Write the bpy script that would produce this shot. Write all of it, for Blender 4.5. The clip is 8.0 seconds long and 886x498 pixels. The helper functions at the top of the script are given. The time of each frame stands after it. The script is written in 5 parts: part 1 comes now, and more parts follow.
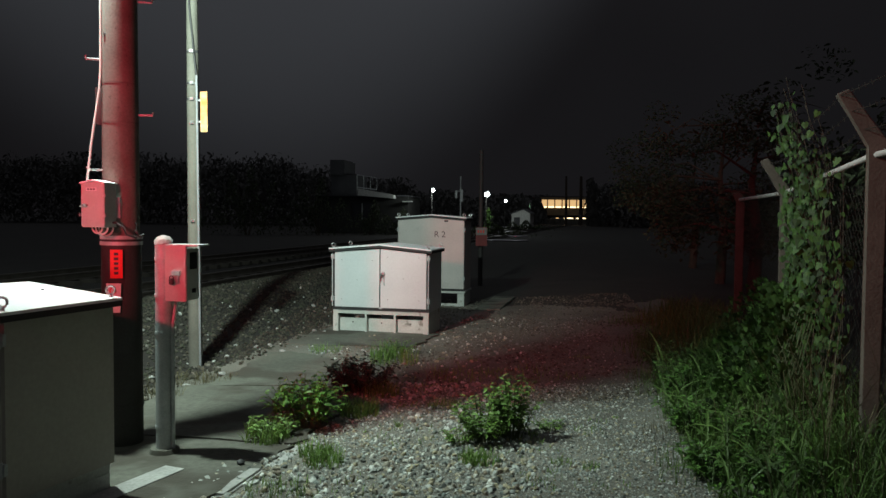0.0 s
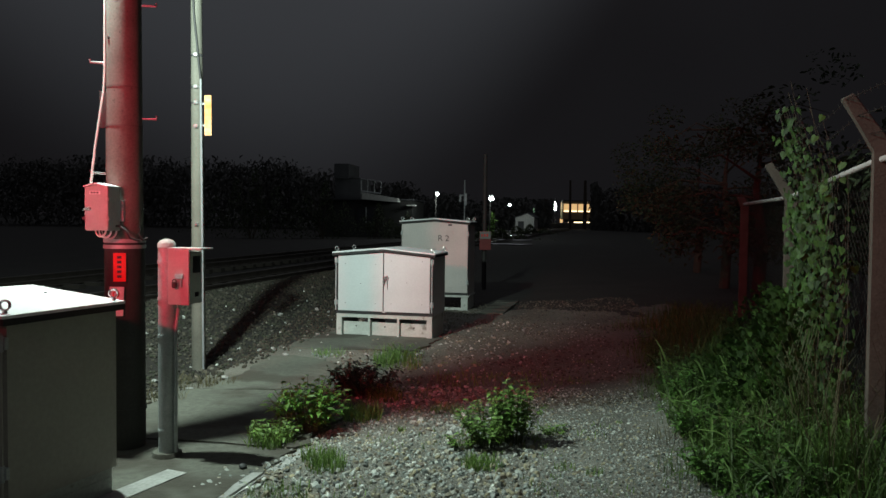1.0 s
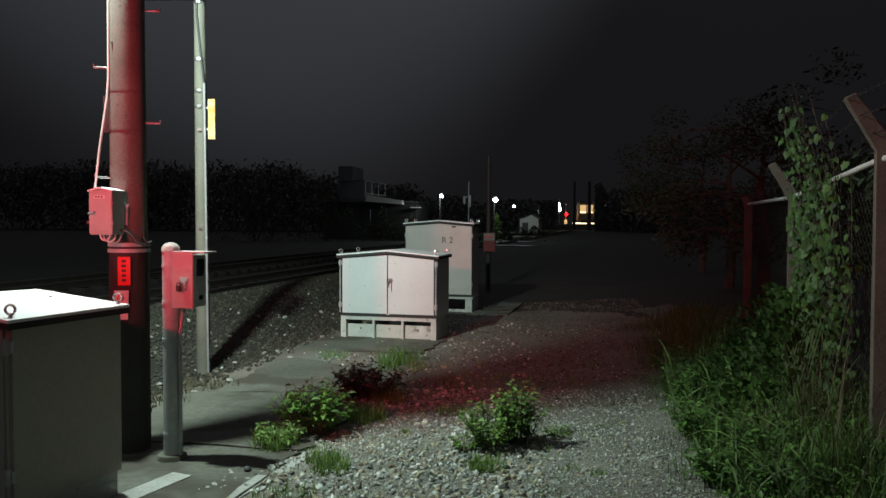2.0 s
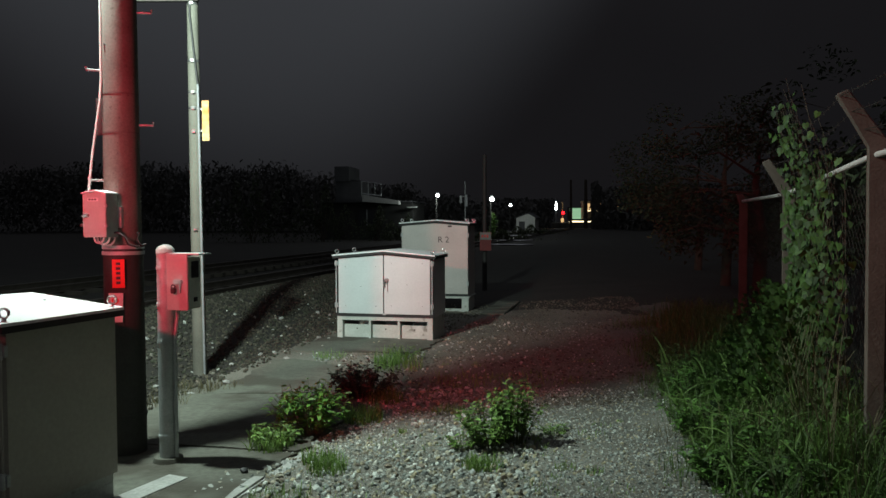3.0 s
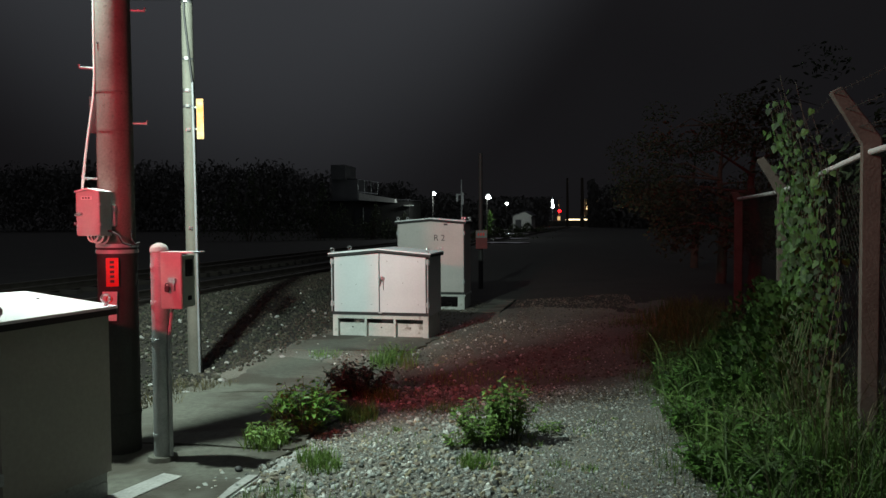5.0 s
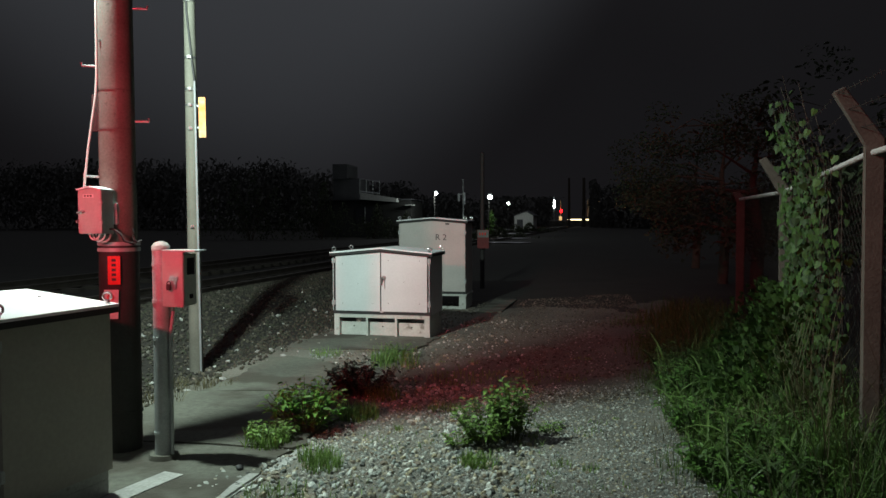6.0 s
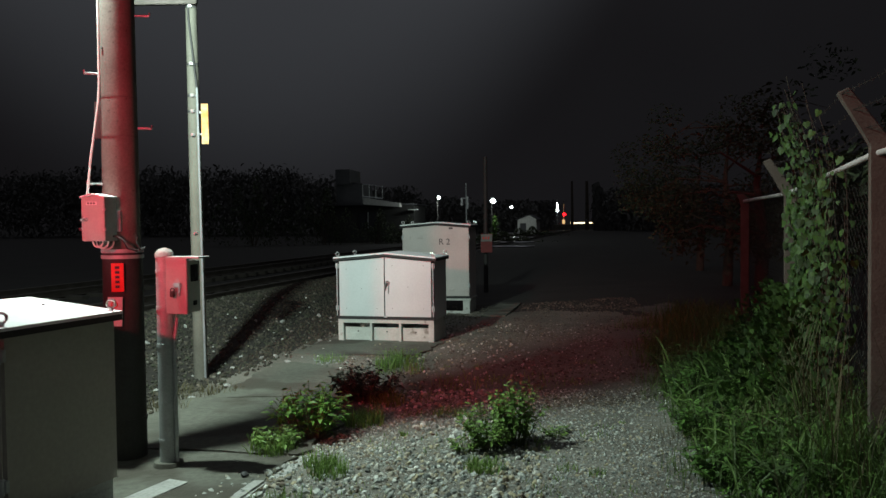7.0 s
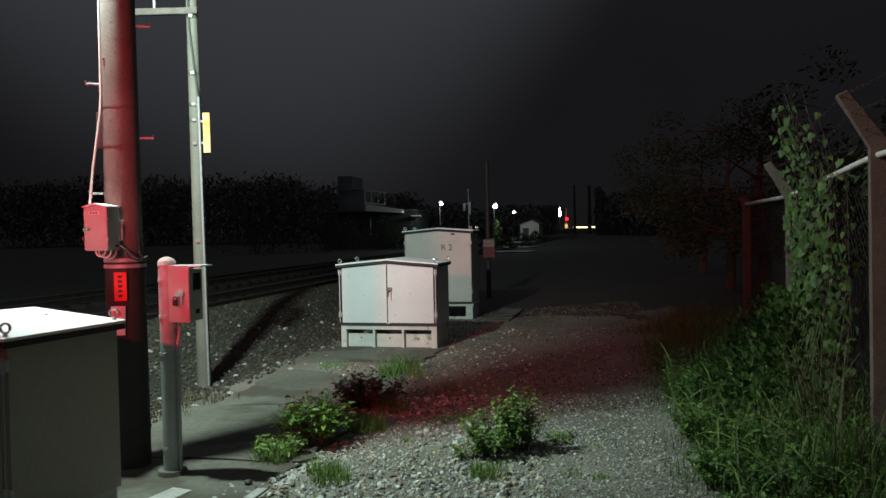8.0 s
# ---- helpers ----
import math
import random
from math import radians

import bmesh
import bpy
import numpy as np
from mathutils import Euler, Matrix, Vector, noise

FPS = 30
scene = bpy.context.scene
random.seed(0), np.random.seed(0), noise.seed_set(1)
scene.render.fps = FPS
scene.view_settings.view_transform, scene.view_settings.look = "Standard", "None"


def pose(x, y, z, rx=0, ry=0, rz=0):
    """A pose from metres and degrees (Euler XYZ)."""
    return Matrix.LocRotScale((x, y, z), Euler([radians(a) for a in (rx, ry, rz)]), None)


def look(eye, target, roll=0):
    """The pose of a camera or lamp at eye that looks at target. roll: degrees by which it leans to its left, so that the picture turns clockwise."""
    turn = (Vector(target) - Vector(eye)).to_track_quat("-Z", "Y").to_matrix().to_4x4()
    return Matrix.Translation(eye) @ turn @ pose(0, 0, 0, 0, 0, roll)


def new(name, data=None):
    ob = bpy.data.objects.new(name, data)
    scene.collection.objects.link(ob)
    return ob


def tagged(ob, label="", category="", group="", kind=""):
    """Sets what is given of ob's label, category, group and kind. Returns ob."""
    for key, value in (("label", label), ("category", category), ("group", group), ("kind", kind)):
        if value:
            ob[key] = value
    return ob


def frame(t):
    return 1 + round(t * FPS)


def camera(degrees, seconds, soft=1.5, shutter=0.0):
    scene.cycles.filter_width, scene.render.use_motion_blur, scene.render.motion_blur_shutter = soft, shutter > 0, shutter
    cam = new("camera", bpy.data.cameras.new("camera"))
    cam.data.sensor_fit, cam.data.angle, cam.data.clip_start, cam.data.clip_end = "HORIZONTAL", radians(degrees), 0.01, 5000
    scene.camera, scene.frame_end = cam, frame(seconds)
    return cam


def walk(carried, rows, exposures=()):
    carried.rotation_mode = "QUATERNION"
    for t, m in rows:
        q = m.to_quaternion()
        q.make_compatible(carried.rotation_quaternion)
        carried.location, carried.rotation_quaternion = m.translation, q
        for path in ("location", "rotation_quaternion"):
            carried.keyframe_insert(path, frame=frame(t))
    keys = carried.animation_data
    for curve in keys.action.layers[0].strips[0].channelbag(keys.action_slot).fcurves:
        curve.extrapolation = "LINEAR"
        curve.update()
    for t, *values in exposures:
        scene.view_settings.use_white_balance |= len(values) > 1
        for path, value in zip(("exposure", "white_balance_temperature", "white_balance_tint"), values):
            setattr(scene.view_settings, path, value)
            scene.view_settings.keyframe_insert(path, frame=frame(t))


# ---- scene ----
cam = camera(60.0, 8.0)
# seconds, x, y, z, pitch, roll, yaw: a hand-held stand with small sways
PATH = [
    (0, -0.0379, 0.0031, 1.5967, -2.480, -0.553, -0.330),
    (0.5, -0.0388, 0.0199, 1.5947, -2.375, -0.647, 0.069),
    (1, -0.0329, 0.0134, 1.5978, -2.199, -0.661, -0.031),
    (1.5, -0.0282, 0.0050, 1.5984, -2.049, -0.590, 0.220),
    (3, -0.0068, 0.0030, 1.6003, -2.101, 0.188, 0.054),
    (3.5, 0.0000, -0.0000, 1.6000, -2.100, 0.200, 0.000),
    (4, 0.0006, 0.0003, 1.5965, -2.037, 0.140, -0.057),
    (4.5, 0.0073, 0.0037, 1.5991, -2.167, 0.343, -0.242),
    (6, 0.0057, 0.0089, 1.5949, -2.256, 0.083, -0.080),
    (6.5, 0.0092, 0.0191, 1.5966, -2.090, 0.324, -0.166),
    (7, 0.0021, 0.0244, 1.5949, -1.926, 0.572, 0.151),
    (7.5, 0.0108, 0.0182, 1.5948, -1.732, 0.992, 0.103),
    (8, 0.0137, 0.0114, 1.5985, -1.501, 1.129, 0.354),
]
walk(cam, [(t, pose(x, y, z, 90 + p, r, w)) for t, x, y, z, p, r, w in PATH])

# ---- night sky and lamps ----
LAMP = (-2.46, 5.02, 4.35)
RED = (-3.14, 0.6, 2.9)
RED_SIDE = (-2.55, 0.6, 2.9)

world = bpy.data.worlds.new("night_sky")
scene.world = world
world.use_nodes = True
wn, wl = world.node_tree.nodes, world.node_tree.links
wbg = wn["Background"]
wtc = wn.new("ShaderNodeTexCoord")
wno = wn.new("ShaderNodeTexNoise")
wno.inputs["Scale"].default_value = 1.8
wno.inputs["Detail"].default_value = 2
wra = wn.new("ShaderNodeValToRGB")
wra.color_ramp.elements[0].position, wra.color_ramp.elements[0].color = 0.12, (0.0042, 0.0039, 0.0044, 1)
wra.color_ramp.elements[1].position, wra.color_ramp.elements[1].color = 1.05, (0.0238, 0.0252, 0.0282, 1)
wl.new(wtc.outputs["Generated"], wno.inputs["Vector"])
# lamp-lit haze drawn into the sky: lighter above the roofs than at the horizon
wse = wn.new("ShaderNodeSeparateXYZ")
wmr = wn.new("ShaderNodeMapRange")
wmr.interpolation_type = "SMOOTHSTEP"
wmr.inputs["From Min"].default_value, wmr.inputs["From Max"].default_value = -0.06, 0.25
wmr.inputs["To Min"].default_value, wmr.inputs["To Max"].default_value = 0.06, 0.82
wad = wn.new("ShaderNodeMath")
wad.operation = "MULTIPLY_ADD"
wad.inputs[1].default_value = 0.22
wl.new(wtc.outputs["Generated"], wse.inputs[0])
wle = wn.new("ShaderNodeMath")
wle.operation = "MULTIPLY_ADD"
wle.inputs[1].default_value = -1.6
wof = wn.new("ShaderNodeMath")
wof.operation = "ADD"
wof.inputs[1].default_value = 0.22
wab = wn.new("ShaderNodeMath")
wab.operation = "MULTIPLY"
wl.new(wse.outputs["X"], wof.inputs[0])
wl.new(wof.outputs[0], wab.inputs[0])
wl.new(wof.outputs[0], wab.inputs[1])
wl.new(wab.outputs[0], wle.inputs[0])
wl.new(wse.outputs["Z"], wle.inputs[2])
wl.new(wle.outputs[0], wmr.inputs["Value"])
wl.new(wno.outputs["Fac"], wad.inputs[0])
wl.new(wmr.outputs["Result"], wad.inputs[2])
wl.new(wad.outputs[0], wra.inputs["Fac"])
wl.new(wra.outputs["Color"], wbg.inputs["Color"])
# sky out of view brightened towards the zenith to lift the dark parts
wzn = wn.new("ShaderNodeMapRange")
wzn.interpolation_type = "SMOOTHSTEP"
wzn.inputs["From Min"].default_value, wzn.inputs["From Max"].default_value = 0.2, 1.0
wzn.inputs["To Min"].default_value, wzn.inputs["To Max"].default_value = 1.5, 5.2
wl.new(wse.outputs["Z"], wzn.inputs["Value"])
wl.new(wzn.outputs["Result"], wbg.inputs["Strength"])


def lamp(name, kind, m, watts, colour, size=0.1, angle=None):
    data = bpy.data.lights.new(name, kind)
    data.energy, data.color = watts, colour
    if kind == "AREA":
        data.shape, data.size = "DISK", size
    else:
        data.shadow_soft_size = size
    if angle:
        data.spot_size, data.spot_blend = radians(angle), 1.0
    ob = new(name, data)
    ob.matrix_world = m
    return ob


lamp("street_light", "AREA", look(LAMP, (LAMP[0] + 0.14, LAMP[1] + 0.73, LAMP[2] - 0.67)), 475, (0.80, 1.0, 0.91), 0.16)
lamp("warning_light", "SPOT", look(RED, (0.65, 10.6, 1.15)), 1280, (1.0, 0.05, 0.09), 0.12, 43)
lamp("warning_light", "SPOT", look(RED_SIDE, (2.6, 4.6, 2.0)), 230, (1.0, 0.07, 0.09), 0.12, 34)
for far_place, watts in (((-0.9, 63.6, 3.5), 190), ((4.1, 61.6, 3.2), 70), ((8.0, 86.0, 3.1), 110)):
    lamp("far_light", "POINT", pose(*far_place), watts, (0.88, 1.0, 0.95), 0.3)


# ---- materials ----
def mat(name, c1, c2=None, rough=0.7, metal=0.0, scale=6.0, fine=60.0, bump=0.15, island=0.0, emit=None, strength=0.0, spots=None, clear=0.0):
    """Two-scale noise between two colours, with fine relief; island: change of value from piece to piece."""
    m = bpy.data.materials.new(name)
    m.use_nodes = True
    n, l = m.node_tree.nodes, m.node_tree.links
    b = n["Principled BSDF"]
    b.inputs["Roughness"].default_value, b.inputs["Metallic"].default_value = rough, metal
    if emit:
        b.inputs["Base Color"].default_value = (*c1, 1)
        b.inputs["Emission Color"].default_value = (*emit, 1)
        b.inputs["Emission Strength"].default_value = strength
        return m
    c2 = c2 or tuple(v * 0.75 for v in c1)
    tc = n.new("ShaderNodeTexCoord")
    big, small = n.new("ShaderNodeTexNoise"), n.new("ShaderNodeTexNoise")
    big.inputs["Scale"].default_value, big.inputs["Detail"].default_value = scale, 4
    small.inputs["Scale"].default_value, small.inputs["Detail"].default_value = fine, 5
    mixf = n.new("ShaderNodeMath")
    mixf.operation = "MULTIPLY_ADD"
    mixf.inputs[1].default_value, mixf.inputs[2].default_value = 0.45, 0.0
    add = n.new("ShaderNodeMath")
    add.operation = "MULTIPLY_ADD"
    add.inputs[1].default_value = 0.55
    ramp = n.new("ShaderNodeValToRGB")
    ramp.color_ramp.elements[0].position, ramp.color_ramp.elements[1].position = 0.36, 0.64
    ramp.color_ramp.elements[0].color, ramp.color_ramp.elements[1].color = (*c2, 1), (*c1, 1)
    for node in (big, small):
        l.new(tc.outputs["Object"], node.inputs["Vector"])
    l.new(small.outputs["Fac"], mixf.inputs[0])
    l.new(big.outputs["Fac"], add.inputs[0])
    l.new(mixf.outputs[0], add.inputs[2])
    l.new(add.outputs[0], ramp.inputs["Fac"])
    colour = ramp.outputs["Color"]
    if spots:
        vn = n.new("ShaderNodeTexNoise")
        vn.inputs["Scale"].default_value, vn.inputs["Detail"].default_value = spots[1], 6
        vr = n.new("ShaderNodeValToRGB")
        vr.color_ramp.elements[0].position, vr.color_ramp.elements[1].position = spots[2], spots[2] + 0.08
        mx = n.new("ShaderNodeMixRGB")
        mx.inputs["Color2"].default_value = (*spots[0], 1)
        l.new(tc.outputs["Object"], vn.inputs["Vector"])
        l.new(vn.outputs["Fac"], vr.inputs["Fac"])
        l.new(vr.outputs["Color"], mx.inputs["Fac"])
        l.new(colour, mx.inputs["Color1"])
        colour = mx.outputs["Color"]
    if island:
        geo = n.new("ShaderNodeNewGeometry")
        hsv = n.new("ShaderNodeHueSaturation")
        mr = n.new("ShaderNodeMapRange")
        mr.inputs["To Min"].default_value, mr.inputs["To Max"].default_value = 1 - island, 1 + island
        l.new(geo.outputs["Random Per Island"], mr.inputs["Value"])
        l.new(mr.outputs["Result"], hsv.inputs["Value"])
        l.new(colour, hsv.inputs["Color"])
        colour = hsv.outputs["Color"]
    l.new(colour, b.inputs["Base Color"])
    if clear:
        tr, ms = n.new("ShaderNodeBsdfTranslucent"), n.new("ShaderNodeMixShader")
        ms.inputs[0].default_value = clear
        l.new(colour, tr.inputs["Color"])
        l.new(b.outputs[0], ms.inputs[1])
        l.new(tr.outputs[0], ms.inputs[2])
        l.new(ms.outputs[0], n["Material Output"].inputs["Surface"])
    if bump:
        bp = n.new("ShaderNodeBump")
        bp.inputs["Strength"].default_value, bp.inputs["Distance"].default_value = bump, 0.01
        l.new(small.outputs["Fac"], bp.inputs["Height"])
        l.new(bp.outputs[0], b.inputs["Normal"])
    return m


def stone_mat(name, palette, rough=0.9):
    """Stones of several kinds: each piece takes its colour from a row of rock colours, mottled by noise."""
    m = bpy.data.materials.new(name)
    m.use_nodes = True
    n, l = m.node_tree.nodes, m.node_tree.links
    b = n["Principled BSDF"]
    b.inputs["Roughness"].default_value = rough
    geo, ramp = n.new("ShaderNodeNewGeometry"), n.new("ShaderNodeValToRGB")
    ramp.color_ramp.interpolation = "CONSTANT"
    els = ramp.color_ramp.elements
    while len(els) < len(palette):
        els.new(0.5)
    total, at = sum(q for q, _ in palette), 0.0
    for el, (q, c) in zip(els, palette):
        el.position, el.color = at, (*c, 1)
        at += q / total
    tc, no, mr, hsv, bp = n.new("ShaderNodeTexCoord"), n.new("ShaderNodeTexNoise"), n.new("ShaderNodeMapRange"), n.new("ShaderNodeHueSaturation"), n.new("ShaderNodeBump")
    no.inputs["Scale"].default_value, no.inputs["Detail"].default_value = 60, 5
    mr.inputs["From Min"].default_value, mr.inputs["From Max"].default_value = 0.3, 0.7
    mr.inputs["To Min"].default_value, mr.inputs["To Max"].default_value = 0.6, 1.25
    l.new(tc.outputs["Object"], no.inputs["Vector"])
    l.new(no.outputs["Fac"], mr.inputs["Value"])
    l.new(mr.outputs["Result"], hsv.inputs["Value"])
    l.new(geo.outputs["Random Per Island"], ramp.inputs["Fac"])
    l.new(ramp.outputs["Color"], hsv.inputs["Color"])
    l.new(hsv.outputs["Color"], b.inputs["Base Color"])
    bp.inputs["Strength"].default_value, bp.inputs["Distance"].default_value = 0.4, 0.006
    l.new(no.outputs["Fac"], bp.inputs["Height"])
    l.new(bp.outputs[0], b.inputs["Normal"])
    return m


M_GROUND = mat("gravelly_soil", (0.175, 0.165, 0.14), (0.072, 0.065, 0.052), 0.95, 0, 1.1, 45, 1.0, spots=((0.24, 0.235, 0.205), 85, 0.58))
M_BED_AND_NIGHT = mat("track_bed_and_night_ground", (0.026, 0.022, 0.017), (0.012, 0.010, 0.008), 0.95, 0, 0.7, 30, 1.0, spots=((0.05, 0.044, 0.036), 24, 0.64))
M_STONE = stone_mat("gravel_stone", [(26, (0.34, 0.355, 0.325)), (20, (0.22, 0.245, 0.225)), (16, (0.48, 0.50, 0.46)), (12, (0.29, 0.27, 0.215)), (10, (0.10, 0.105, 0.095)), (8, (0.38, 0.335, 0.235)), (6, (0.64, 0.65, 0.60)), (5, (0.18, 0.145, 0.115))])
M_BROWNSTONE = stone_mat("brown_stone", [(30, (0.13, 0.115, 0.083)), (30, (0.09, 0.08, 0.06)), (20, (0.17, 0.155, 0.12)), (14, (0.06, 0.052, 0.042)), (3, (0.27, 0.25, 0.21))])
M_TANSTONE = stone_mat("tan_stone", [(5, (0.36, 0.32, 0.21)), (4, (0.33, 0.30, 0.235)), (3, (0.50, 0.49, 0.43)), (2, (0.22, 0.18, 0.13))])
M_BALLAST = stone_mat("ballast_stone", [(30, (0.053, 0.047, 0.034)), (30, (0.031, 0.028, 0.021)), (20, (0.040, 0.043, 0.026)), (14, (0.074, 0.064, 0.047)), (3, (0.14, 0.13, 0.11))])
M_SLAB = mat("old_concrete", (0.125, 0.125, 0.102), (0.064, 0.063, 0.05), 0.9, 0, 0.9, 24, 0.8, spots=((0.052, 0.046, 0.035), 1.5, 0.50))
M_KERB = mat("kerb_concrete", (0.37, 0.37, 0.35), (0.22, 0.22, 0.205), 0.9, 0, 5, 50, 0.5)
M_LINE = mat("worn_white_paint", (0.62, 0.63, 0.6), (0.40, 0.40, 0.38), 0.8, 0, 8, 60, 0.3)
M_CABINET = mat("pale_grey_paint", (0.56, 0.58, 0.585), (0.49, 0.51, 0.515), 0.5, 0, 2.5, 40, 0.04)
M_CABINET_OLD = mat("beige_grey_paint", (0.50, 0.465, 0.44), (0.42, 0.39, 0.37), 0.55, 0, 2.5, 40, 0.05)
M_CABINET_GREY = mat("mid_grey_paint", (0.42, 0.385, 0.335), (0.35, 0.32, 0.28), 0.5, 0, 2.0, 40, 0.05)
M_GAP_AND_SHADE = mat("dark_gap_and_eave_shade", (0.03, 0.03, 0.03), None, 0.8)
M_ROOFMETAL = mat("pale_sheet_metal", (0.78, 0.80, 0.81), (0.68, 0.70, 0.71), 0.45, 0.0, 3, 40, 0.04)
M_STEEL = mat("bright_steel", (0.62, 0.62, 0.61), (0.45, 0.45, 0.45), 0.28, 0.9, 8, 90, 0.05)
M_GALV = mat("galvanised_steel", (0.48, 0.50, 0.50), (0.34, 0.36, 0.36), 0.5, 0.25, 14, 90, 0.06)
M_CONDUIT = mat("dull_conduit", (0.27, 0.285, 0.295), (0.19, 0.20, 0.21), 0.55, 0.1, 10, 80, 0.05)
M_RUSTSTEEL = mat("weathered_steel", (0.13, 0.11, 0.10), (0.08, 0.07, 0.06), 0.75, 0.2, 10, 60, 0.1)
M_BASE = mat("pale_base_concrete", (0.52, 0.535, 0.50), (0.38, 0.39, 0.36), 0.85, 0, 4, 60, 0.25, spots=((0.22, 0.21, 0.18), 6, 0.62))
M_POLE = mat("pole_concrete", (0.150, 0.140, 0.120), (0.090, 0.082, 0.070), 0.9, 0, 5, 70, 0.14, spots=((0.065, 0.058, 0.05), 40, 0.63))
M_SLEEVE = mat("dark_pole_cover", (0.04, 0.037, 0.035), (0.022, 0.02, 0.019), 0.7, 0, 5, 60, 0.15)
M_POLE2 = mat("grey_green_pole", (0.15, 0.145, 0.12), (0.10, 0.098, 0.08), 0.85, 0, 4, 60, 0.25)
M_RUBBER = mat("black_cable", (0.025, 0.025, 0.025), None, 0.6)
M_GREYCABLE = mat("grey_cable", (0.50, 0.48, 0.46), None, 0.6)
M_REDSIGN = mat("red_sign", (0.85, 0.03, 0.02), (0.7, 0.03, 0.02), 0.4, 0, 10, 60, 0)
M_DULLRED = mat("dull_red", (0.20, 0.02, 0.02), (0.14, 0.015, 0.015), 0.6, 0, 10, 60, 0)
M_DULLWHITE = mat("dull_white", (0.22, 0.2, 0.19), None, 0.6, 0, 10, 60, 0)
M_WHITESIGN = mat("white_sign", (0.8, 0.78, 0.76), None, 0.5, 0, 10, 60, 0)
M_INK = mat("dark_lettering", (0.06, 0.05, 0.05), None, 0.6, 0, 10, 60, 0)
M_YELLOW = mat("faded_yellow_plate", (0.66, 0.50, 0.27), (0.50, 0.20, 0.03), 0.5, 0, 5, 16, 0)
M_METERBOX = mat("grey_plastic", (0.46, 0.46, 0.43), (0.38, 0.38, 0.36), 0.5, 0, 8, 60, 0.05)
M_GLASSDARK = mat("dark_window", (0.03, 0.03, 0.035), None, 0.15, 0, 8, 60, 0)
M_FENCEPOST = mat("fence_concrete", (0.14, 0.115, 0.095), (0.085, 0.068, 0.056), 0.9, 0, 6, 70, 0.3)
M_RAILPAINT = mat("flaking_white_paint", (0.62, 0.60, 0.58), (0.5, 0.48, 0.46), 0.6, 0, 5, 60, 0.2, spots=((0.13, 0.06, 0.04), 9, 0.60))
M_WIRE = mat("rusty_wire", (0.04, 0.03, 0.025), (0.02, 0.015, 0.012), 0.8, 0.2, 20, 90, 0)
M_LEAF = mat("bright_leaf", (0.155, 0.33, 0.05), (0.08, 0.20, 0.03), 0.5, 0, 5, 60, 0.1, island=0.4, clear=0.3)
M_BUSH = mat("bush_leaf", (0.165, 0.275, 0.05), (0.075, 0.15, 0.028), 0.55, 0, 5, 60, 0.1, island=0.5, clear=0.25)
M_WEED = mat("verge_leaf", (0.115, 0.225, 0.04), (0.045, 0.105, 0.02), 0.55, 0, 2.5, 60, 0.1, island=0.6, clear=0.25)
M_DRYLEAF = mat("brown_leaf", (0.040, 0.032, 0.018), (0.020, 0.017, 0.011), 0.8, 0, 5, 60, 0.1, island=0.5, clear=0.2)
M_IVY = mat("ivy_leaf", (0.066, 0.128, 0.026), (0.022, 0.05, 0.011), 0.65, 0, 4, 60, 0.1, island=0.65, clear=0.25)
M_GRASS = mat("grass_blade", (0.125, 0.20, 0.045), (0.055, 0.10, 0.024), 0.6, 0, 3, 60, 0.0, island=0.55, clear=0.25)
M_TUFT = mat("tuft_blade", (0.20, 0.31, 0.075), (0.10, 0.18, 0.035), 0.6, 0, 3, 60, 0.0, island=0.5, clear=0.3)
M_STRAW = mat("dry_grass", (0.15, 0.13, 0.065), (0.08, 0.07, 0.035), 0.7, 0, 3, 60, 0, island=0.4, clear=0.2)
M_TREELEAF = mat("tree_leaf", (0.055, 0.07, 0.032), (0.035, 0.046, 0.022), 0.85, 0, 3, 60, 0.1, island=0.4, clear=0.2)
# far leaves paler grey than near ones: haze put into the colour
M_HAZY_WOODS = mat("haze_greyed_foliage", (0.12, 0.115, 0.11), (0.10, 0.098, 0.092), 1.0, 0, 1, 20, 0.0, island=0.12)
M_BARK = mat("bark", (0.10, 0.075, 0.055), (0.05, 0.04, 0.03), 0.95, 0, 8, 40, 0.6)
M_STEM = mat("green_stem", (0.10, 0.12, 0.05), (0.06, 0.07, 0.03), 0.7)
M_RAIL = mat("worn_rail", (0.16, 0.14, 0.125), (0.09, 0.075, 0.065), 0.5, 0.7, 3, 60, 0.05)
M_RAILHEAD = mat("worn_rail_head", (0.75, 0.75, 0.75), (0.65, 0.65, 0.65), 0.10, 1.0, 3, 60, 0.0)
M_SLEEPER = mat("sleeper_timber", (0.06, 0.05, 0.042), (0.03, 0.026, 0.022), 0.9, 0, 4, 50, 0.3)
M_WALL = mat("unlit_house_plaster", (0.028, 0.027, 0.026), (0.016, 0.016, 0.015), 0.9, 0, 0.7, 20, 0.1)
M_TILEROOF = mat("dark_roof", (0.07, 0.07, 0.075), (0.04, 0.04, 0.045), 0.7, 0, 1, 20, 0.1)
M_TRAIN = mat("train_body", (0.45, 0.33, 0.2), (0.35, 0.26, 0.16), 0.4, 0.2, 1, 20, 0)
M_LED = mat("lamp_glass", (0.9, 0.9, 0.9), emit=(0.9, 1.0, 0.96), strength=30)
M_REDGLOW = mat("red_lens", (0.6, 0.02, 0.02), emit=(1.0, 0.006, 0.010), strength=9)
M_WARMGLOW = mat("warm_window", (0.6, 0.5, 0.3), emit=(1.0, 0.62, 0.27), strength=0.75)
M_WARMBRIGHT = mat("warm_tube_and_edge_glow", (0.6, 0.5, 0.3), emit=(1.0, 0.80, 0.45), strength=3.0)
